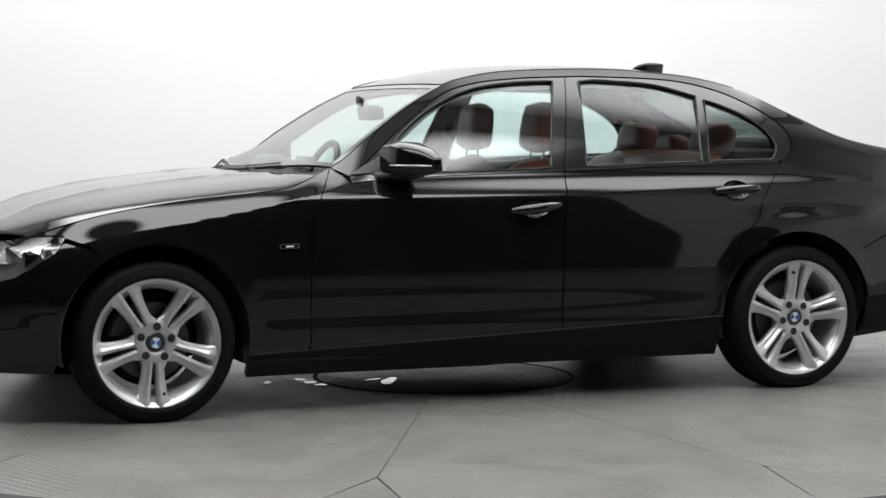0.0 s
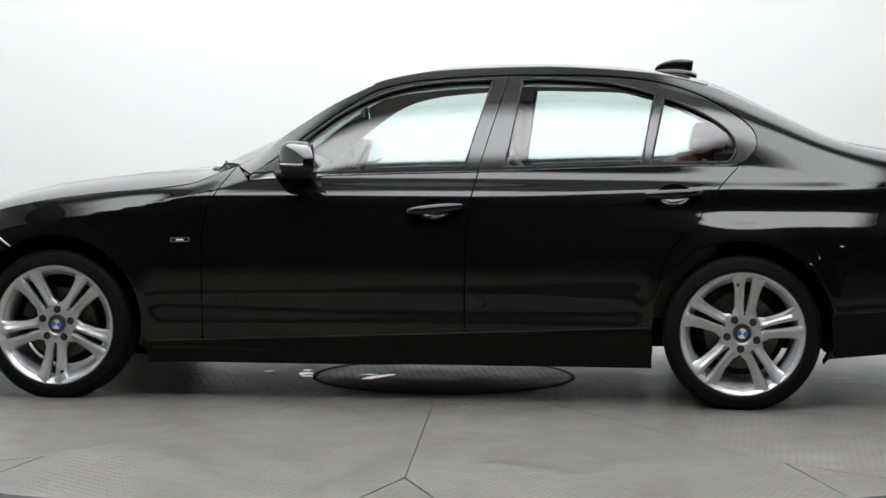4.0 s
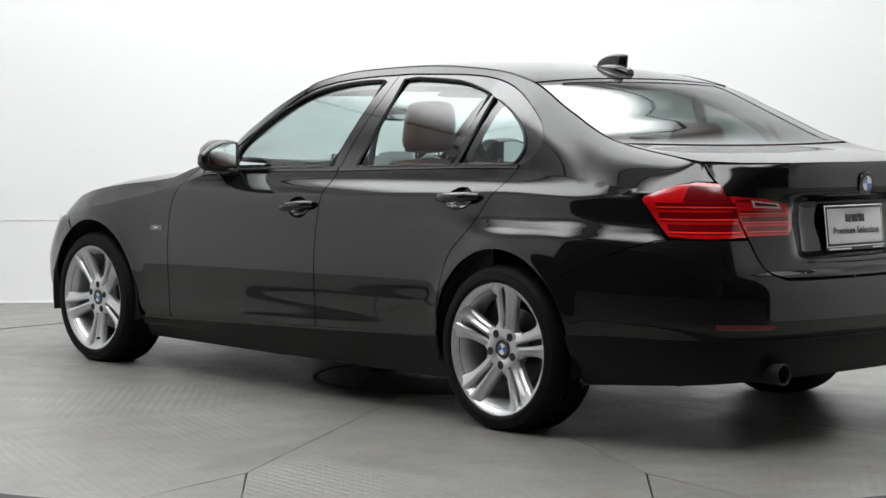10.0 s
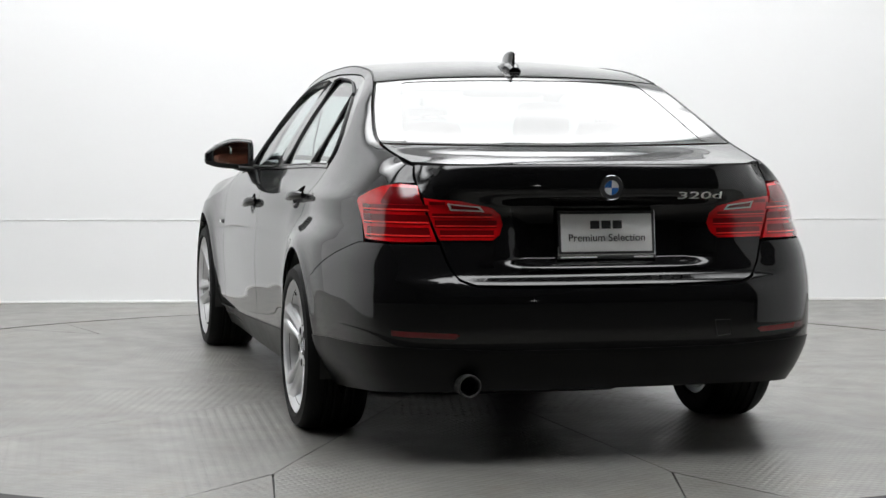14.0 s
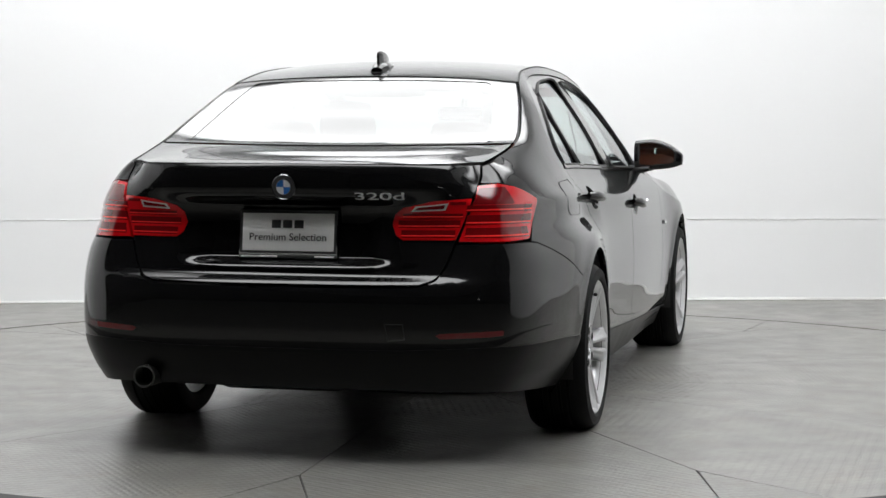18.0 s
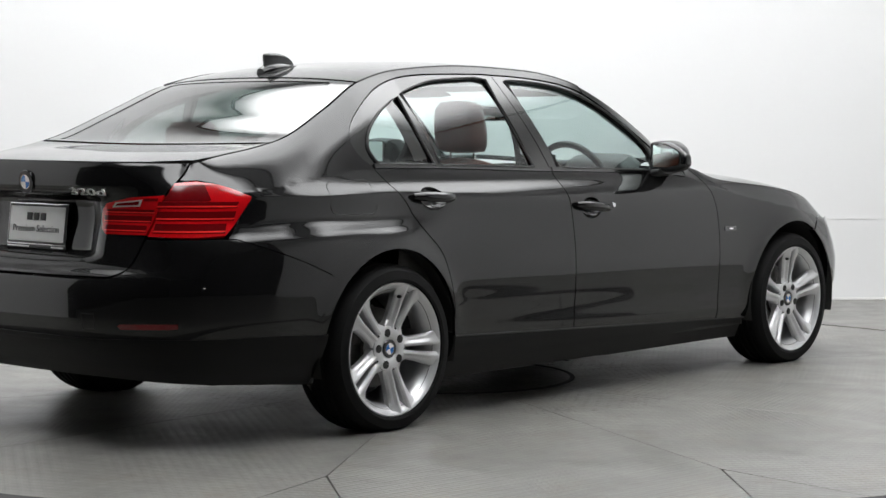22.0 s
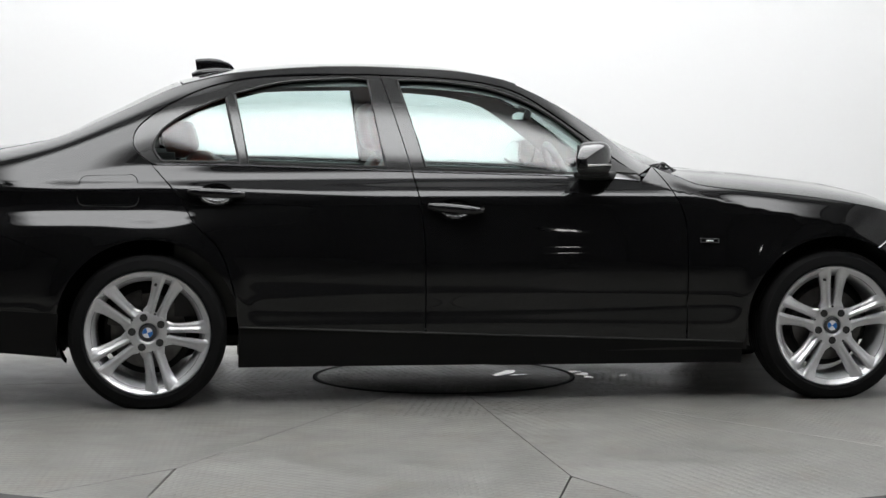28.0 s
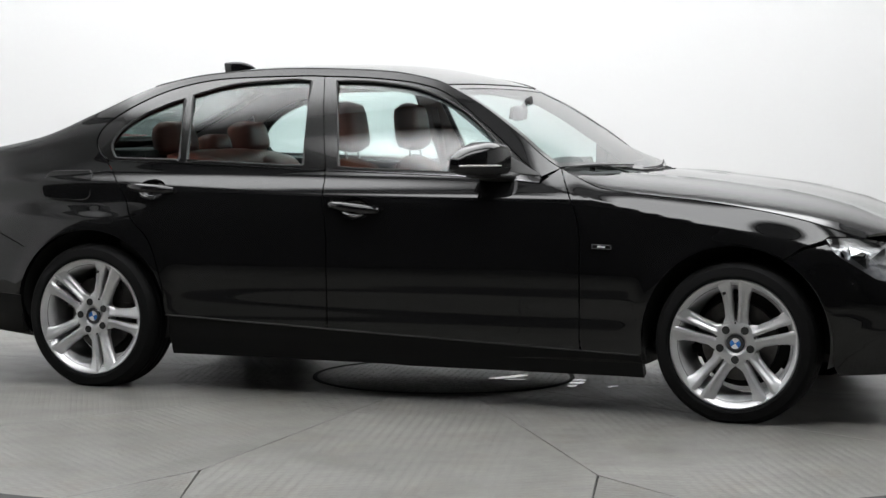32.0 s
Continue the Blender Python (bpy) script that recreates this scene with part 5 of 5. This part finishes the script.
part("exhaust_box", box(.3, .5, .14, Matrix.Translation((-2.0, .1, .27)), .05, 3), STEEL, ub)
part("exhaust_run", tube([(-1.85, .0, .22), (-1.2, .0, .20), (0, .0, .19), (1.0, .1, .2)], .03, 12), STEEL, ub)
for jx in (.86, -.98):
    for sy in (1, -1):
        part("jacking_pad", box(.09, .05, .03, Matrix.Translation((jx, sy * .76, .178)), .006), PLASTIC, ub)
part("drain_pipe", tube([(.44, .70, .19), (.43, .71, .15)], .005, 6), RUBBER, ub)


# ---------------------------------------------------------------- mirrors
def mirror_section(u, grow=0.0, k=1.0):
    """Outline of the mirror shell across the car at the share u from its inner to its outer end."""
    y = .792 + .216 * u
    xr, xf = .345 - .048 * u, float(pchip(np.array([u]), [0, .4, .75, 1], [.478, .462, .410, .345])[0])
    zt, zb = (float(pchip(np.array([u]), [0, .35, .75, 1], v)[0]) for v in ([1.058, 1.064, 1.040, 1.004], [.930, .926, .934, .950]))
    cx, cz, hx, hz = (xr + xf) / 2, (zt + zb) / 2, (xf - xr) / 2 + grow, (zt - zb) / 2 + grow
    row = []
    for i in range(32):
        a = 2 * math.pi * i / 32
        c, sn = math.cos(a), math.sin(a)
        e = .72 if c > 0 else .34
        row.append((cx + k * hx * math.copysign(abs(c) ** e, c), y, cz + k * hz * math.copysign(abs(sn) ** (.62 if c > 0 else .5), sn)))
    return row


def skin(rows, flip):
    bm = bmesh.new()
    vs = [[bm.verts.new((x, flip * y, z)) for x, y, z in r] for r in rows]
    n = len(rows[0])
    for p_, q_ in zip(vs, vs[1:]):
        for k in range(n):
            bm.faces.new((p_[k], p_[(k + 1) % n], q_[(k + 1) % n], q_[k]))
    bm.faces.new(vs[0][::-1])
    bm.faces.new(vs[-1])
    bmesh.ops.recalc_face_normals(bm, faces=bm.faces)
    return smooth(bm, 50)


for sy in (1, -1):
    ends = [(-.035, .80), (-.012, .95)]
    rows = [mirror_section(u, 0, k) for u, k in ends] + [mirror_section(i / 10) for i in range(11)] + [mirror_section(u, 0, k) for u, k in ((1.02, .86), (1.035, .6))]
    shell = part("door_mirror", skin(rows, sy), PAINT, car, "black door mirror with a turn signal strip")
    # matt lower half, a little proud of the painted cap
    low = []
    for u in [-.02] + [i / 10 for i in range(11)] + [1.022]:
        low.append([(x, y, min(z, .962)) for x, y, z in mirror_section(u, .0018, .93 if u < 0 else .86 if u > 1 else 1)])
    part("lower_shell", skin(low, sy), PLASTIC, shell)
    # glass, sloping with the shell's open face
    gl_ = []
    for u, f in [(.10, 1)] + [(i / 10, 1) for i in range(2, 9)] + [(.86, .8)] + [(.86, -.8)] + [(i / 10, -1) for i in range(8, 1, -1)] + [(.10, -1)]:
        zt, zb = (float(pchip(np.array([u]), [0, .35, .75, 1], v)[0]) for v in ([1.058, 1.064, 1.040, 1.004], [.930, .926, .934, .950]))
        gl_.append((.345 - .048 * u, .792 + .216 * u, (zt + zb) / 2 + .002 + f * ((zt - zb) / 2 - .019)))
    for nm, m_, sc_, off_ in (("bezel", PLASTIC, 1.09, .0012), ("mirror_glass", MIRROR, 1.0, .0035)):
        bm = bmesh.new()
        cy, cz = sum(p[1] for p in gl_) / len(gl_), sum(p[2] for p in gl_) / len(gl_)
        lo = [bm.verts.new((.345 - .048 * ((cy + (y - cy) * sc_) - .792) / .216 - off_, sy * (cy + (y - cy) * sc_), cz + (z - cz) * sc_)) for x, y, z in gl_]
        bm.faces.new(lo)
        bm.normal_update()
        if bm.faces[:][0].normal.x > 0:
            bmesh.ops.reverse_faces(bm, faces=bm.faces)
        part(nm, bm, m_, shell)
    strip = []
    for u in (.35, .5, .65, .8, .92, 1.0):
        sec = mirror_section(u, .001)
        front_ = max(sec, key=lambda q: q[0] - 3 * abs(q[2] - .970))
        strip.append((front_[0] - .002, sy * front_[1], .970))
    sec = mirror_section(1.0)
    strip.append((sec[16][0] + .012, sy * 1.010, .972))
    part("signal_strip", tube(strip, [.003, .0045, .005, .005, .005, .005, .004], 8), CLEAR, shell, "clear turn signal strip")
    foot = [[(.385 + .075 * c, y, z + h * s_) for c, s_ in ((math.copysign(abs(math.cos(a)) ** .6, math.cos(a)), math.copysign(abs(math.sin(a)) ** .6, math.sin(a))) for a in (2 * math.pi * k / 20 for k in range(20)))]
            for y, z, h in ((.86, .930, .012), (.82, .926, .016), (.79, .922, .020), (.76, .922, .026))]
    foot = [[(x + d, y, z) for x, y, z in r] for r, d in zip(foot, (0, .018, .040, .060))]
    part("mirror_foot", skin(foot, sy), PLASTIC, shell)
    sail = [(.60, .932), (.405, .945), (.41, 1.03)]
    patch("mirror_sail", S(sail), body, PLASTIC, shell, lip=.006, off=.001, mirror=sy < 0)


# ---------------------------------------------------------------- inside the car
def loft(rows, closed=True, caps=True, angle=50):
    """A skin over rows of points."""
    bm = bmesh.new()
    vs = [[bm.verts.new(p) for p in r] for r in rows]
    n = len(rows[0])
    for p_, q_ in zip(vs, vs[1:]):
        for k in range(n if closed else n - 1):
            bm.faces.new((p_[k], p_[(k + 1) % n], q_[(k + 1) % n], q_[k]))
    if caps and closed:
        bm.faces.new(vs[0][::-1])
        bm.faces.new(vs[-1])
    bmesh.ops.recalc_face_normals(bm, faces=bm.faces)
    return smooth(bm, angle)


def pad(w, h, t, m, puff=.35, n=9, taper=1.0):
    """A stuffed cushion: w across, h high, t thick, with soft edges; taper narrows its top."""
    rows = []
    for side_ in (1, -1):
        pass
    bm = bmesh.new()
    def grid(s):
        g_ = []
        for i in range(n + 1):
            r = []
            for j in range(n + 1):
                u, v = -1 + 2 * j / n, -1 + 2 * i / n
                e = (1 - abs(u) ** 5) * (1 - abs(v) ** 5)
                cu = u * math.sqrt(1 - .18 * v * v)
                cv = v * math.sqrt(1 - .18 * u * u)
                k = 1 + (taper - 1) * (v + 1) / 2
                r.append(bm.verts.new((s * t / 2 * (1 - puff + puff * e) * (e ** .25 if e > 0 else 0), cu * w / 2 * k, cv * h / 2)))
            g_.append(r)
        return g_
    a, b = grid(1), grid(-1)
    for g_, fl_ in ((a, False), (b, True)):
        for i in range(n):
            for j in range(n):
                f = (g_[i][j], g_[i][j + 1], g_[i + 1][j + 1], g_[i + 1][j])
                bm.faces.new(f[::-1] if fl_ else f)
    bmesh.ops.remove_doubles(bm, verts=bm.verts, dist=1e-5)
    bmesh.ops.recalc_face_normals(bm, faces=bm.faces)
    bm.transform(m)
    return smooth(bm, 70)


def group_part(name, label):
    e = new(name)
    e.parent = car
    e["label"] = label
    return e


def front_seat(y):
    s = group_part("front_seat", "red-brown leather front seat with a headrest")
    part("headrest", pad(.275, .225, .115, pose(-.425, y, 1.120, 0, -8, 0), .25, 12, .86), LEATHER, s, "red-brown leather headrest")
    for d in (-.065, .065):
        part("headrest_post", tube([(-.405, y + d, .96), (-.413, y + d, 1.04)], .0065, 8), CHROME, s, "chrome post")
    part("backrest", pad(.50, .60, .16, pose(-.345, y, .70, 0, -14, 0), .3, 12, .80), LEATHER, s)
    for d in (-1, 1):
        part("bolster", pad(.11, .50, .13, pose(-.30, y + d * .205, .66, 0, -14, d * 18), .4, 8, .85), LEATHER, s)
    part("cushion", pad(.52, .52, .16, pose(-.03, y, .42, 0, 80, 0), .3, 10), LEATHER, s)
    part("seat_base", box(.46, .42, .16, Matrix.Translation((-.05, y, .31)), .03), PLASTIC, s)
    part("back_shell", pad(.44, .50, .03, pose(-.432, y, .70, 0, -14, 0), .3, 8, .82), LEATHER_D, s)


for y in (.36, -.36):
    front_seat(y)
bench = group_part("rear_bench", "red-brown leather rear bench with headrests")
part("backrest", pad(1.28, .52, .17, pose(-1.13, 0, .78, 0, -24, 0), .25, 14, .93), LEATHER, bench)
for y in (.36, -.36):
    part("seat_back_panel", pad(.46, .44, .10, pose(-1.06, y, .79, 0, -24, 0), .5, 10, .92), LEATHER, bench)
    part("headrest", pad(.30, .16, .13, pose(-1.285, y, 1.065, 0, -14, 0), .3, 10, .85), LEATHER, bench)
part("centre_headrest", pad(.24, .10, .11, pose(-1.28, 0, 1.035, 0, -14, 0), .3, 8, .85), LEATHER, bench)
part("cushion", pad(1.26, .50, .18, pose(-.86, 0, .42, 0, 82, 0), .3, 12), LEATHER, bench)

# dashboard: a long rolled form with a hood over the dials
dash = group_part("dashboard", "dark soft-touch dashboard")
rows = []
for i in range(21):
    y = -.70 + 1.40 * i / 20
    k = math.exp(-((y + .37) / .19) ** 4) * .035
    rows.append([(.88 - .16 * (y / .70) ** 2, y, .90), (.70 - .1 * (y / .7) ** 2, y, .925), (.56, y, .925 + k), (.47, y, .905 + k), (.445, y, .87), (.46, y, .76), (.52, y, .62), (.75, y, .55)])
part("dash_top", loft(rows, False, False), PLASTIC, dash)
part("display", box(.018, .235, .075, pose(.535, 0, .955, 0, -12, 0), .006), TRIM, dash, "black dashboard display")
part("dial_hood", pad(.40, .16, .12, pose(.55, -.37, .93, 0, 70, 0), .3, 8), PLASTIC, dash)
for y in (.62, .07, -.07, -.62):
    part("air_vent", box(.02, .12, .06, pose(.455, y, .84, 0, -8, 0), .008), DARKCHROME, dash)
st = group_part("steering_wheel", "black leather steering wheel")
TS = pose(.355, -.37, .875, 0, 66, 0)
rg = [TS @ Vector((math.cos(a) * .185, math.sin(a) * .185, 0)) for a in (2 * math.pi * i / 40 for i in range(41))]
part("wheel_ring", tube(rg, .0155, 12), LEATHER_D, st)
part("hub_pad", pad(.17, .14, .06, TS @ pose(0, 0, .0, 0, 90, 0), .4, 8), LEATHER_D, st)
for a in (90, 270, 0):
    c = Vector((math.cos(radians(a)), math.sin(radians(a)), 0))
    part("wheel_arm", tube([TS @ (c * .06), TS @ (c * .175)], [.016, .011], 8), DARKCHROME, st)
part("column", tube([TS @ Vector((0, 0, -.02)), TS @ Vector((0, 0, -.22))], .04, 14), PLASTIC, st)
con = part("centre_console", box(.95, .20, .30, Matrix.Translation((.05, 0, .42)), .04, 3), PLASTIC, car)
part("gear_lever", join(tube([(.16, 0, .56), (.16, 0, .66)], .012, 8), pad(.045, .07, .045, pose(.16, 0, .69), .4, 6)), LEATHER_D, con)
part("floor_carpet", box(3.3, 1.44, .03, Matrix.Translation((-.35, 0, .262)), .005), CARPET, car)

# inner mirror
im = part("inner_mirror", pad(.235, .07, .035, pose(.235, .0, 1.182, 0, 8, 6), .25, 8), PLASTIC, car, "black interior mirror")
part("mirror_glass", box(.004, .205, .052, pose(.2155, -.002, 1.180, 0, 8, 6), .0015), MIRROR, im)
part("mirror_stalk", tube([(.24, 0, 1.195), (.27, 0, 1.235), (.29, 0, 1.235)], [.01, .012, .022], 8), PLASTIC, im)

# roof lining, pillars, parcel shelf and door cards
def inner(f, d):
    return lambda u, v: f(u, v) - np.array([0, 0, d])


lin = [(x, y - .03) for x, y in edge_run(-1.24, .10, 20)] + [(.10, y) for y in np.linspace(.48, -.48, 9)] + [(x, -y + .03) for x, y in edge_run(.10, -1.24, 20)] + [(-1.25, y) for y in np.linspace(-.48, .48, 9)]
patch("headliner", lin, inner(top, .035), HEADLINER, car, du=.1, dv=.1, lip=0, label="grey woven headliner")
for sy in (1, -1):
    v = part("sun_visor", pad(.42, .15, .022, pose(.035, sy * .34, 1.278, 0, 104, 0), .2, 8), HEADLINER, car, "grey sun visor")
shelf = [(-1.30, .60), (-1.80, .58), (-1.80, -.58), (-1.30, -.60)]
part("parcel_shelf", prism(shelf[::-1], .03, Matrix.Translation((0, 0, .985)), .006), CARPET, car, "black parcel shelf")
part("bulkhead", box(.03, 1.3, .75, pose(-1.32, 0, .64, 0, -20, 0)), CARPET, car)
for mir in (False, True):
    def deep(dd):
        return lambda s, z: body(s, z) * np.array([1, 1, 1]) - np.array([0, dd, 0])
    kw = dict(mirror=mir, lip=0, du=.08, dv=.05)
    for nm, x0, x1 in (("front_door_card", -.33, .64), ("rear_door_card", -1.30, -.35)):
        pl = belt_line(x0, x1, 10, -.004) + [(x1, .34), (x0, .36)]
        patch(nm, S(pl), deep(.085), LEATHER_D, car, label="dark leather door lining", **kw)
        a = belt_line(x0, x1, 10, -.004)
        P = [body(np.array([s_x(x)]), np.array([z]))[0] * np.array([1, -1 if mir else 1, 1]) for x, z in a]
        sg = -1 if mir else 1
        bm = loft([[(p[0], p[1] - sg * .018, p[2]), (p[0], p[1] - sg * .05, p[2] + .006), (p[0], p[1] - sg * .088, p[2] - .006)] for p in P], False, False)
        part("door_sill_trim", bm, PLASTIC, car)
        part("lock_pin", tube([(P[2][0], P[2][1] - sg * .045, P[2][2]), (P[2][0], P[2][1] - sg * .045, P[2][2] + .018)], .0035, 6), PLASTIC, car)
    # pillar linings just inside the frames
    bp = [(-.30, .95), (-.392, 1.31), (-.498, 1.312), (-.44, .955)]
    patch("pillar_lining", S(bp), deep(.035), HEADLINER, car, **kw)
    rl = [(x, one(edge_z, x) - .004) for x in np.linspace(.62, -1.40, 30)]
    dl = [(p[0], p[1] - .050) for p in curve2(DLO_TOP)[::-1] if p[1] > .985]
    patch("rail_lining", S(rl + dl), deep(.03), HEADLINER, car, **kw)
    cp = [(-1.40, .99), (-1.475, 1.06), (-1.44, 1.14), (-1.33, 1.22), (-1.40, 1.225), (-1.62, 1.125), (-1.74, 1.07), (-1.72, .98)]
    patch("rear_pillar_lining", S(cp), deep(.045), HEADLINER, car, **kw)
    # seat belt on the pillar
    sg = -1 if mir else 1
    part("seat_belt", loft([[(-.40, sg * .60, 1.24), (-.44, sg * .60, 1.24)], [(-.37, sg * .64, 1.05), (-.41, sg * .64, 1.05)], [(-.33, sg * .68, .60), (-.37, sg * .68, .60)]], False, False), CARPET, car)

# the body is built round the middle of its wheelbase, which stands a little ahead of the turning axis
for o in list(car.children):
    o.location.x += 0.121


def motions():
    rows = [(t, pose(0, 0, 0, 0, 0, 202.132 - 6.989 * t)) for t in range(0, 33)]
    walk(car, rows)
    walk(table, rows)


motions()
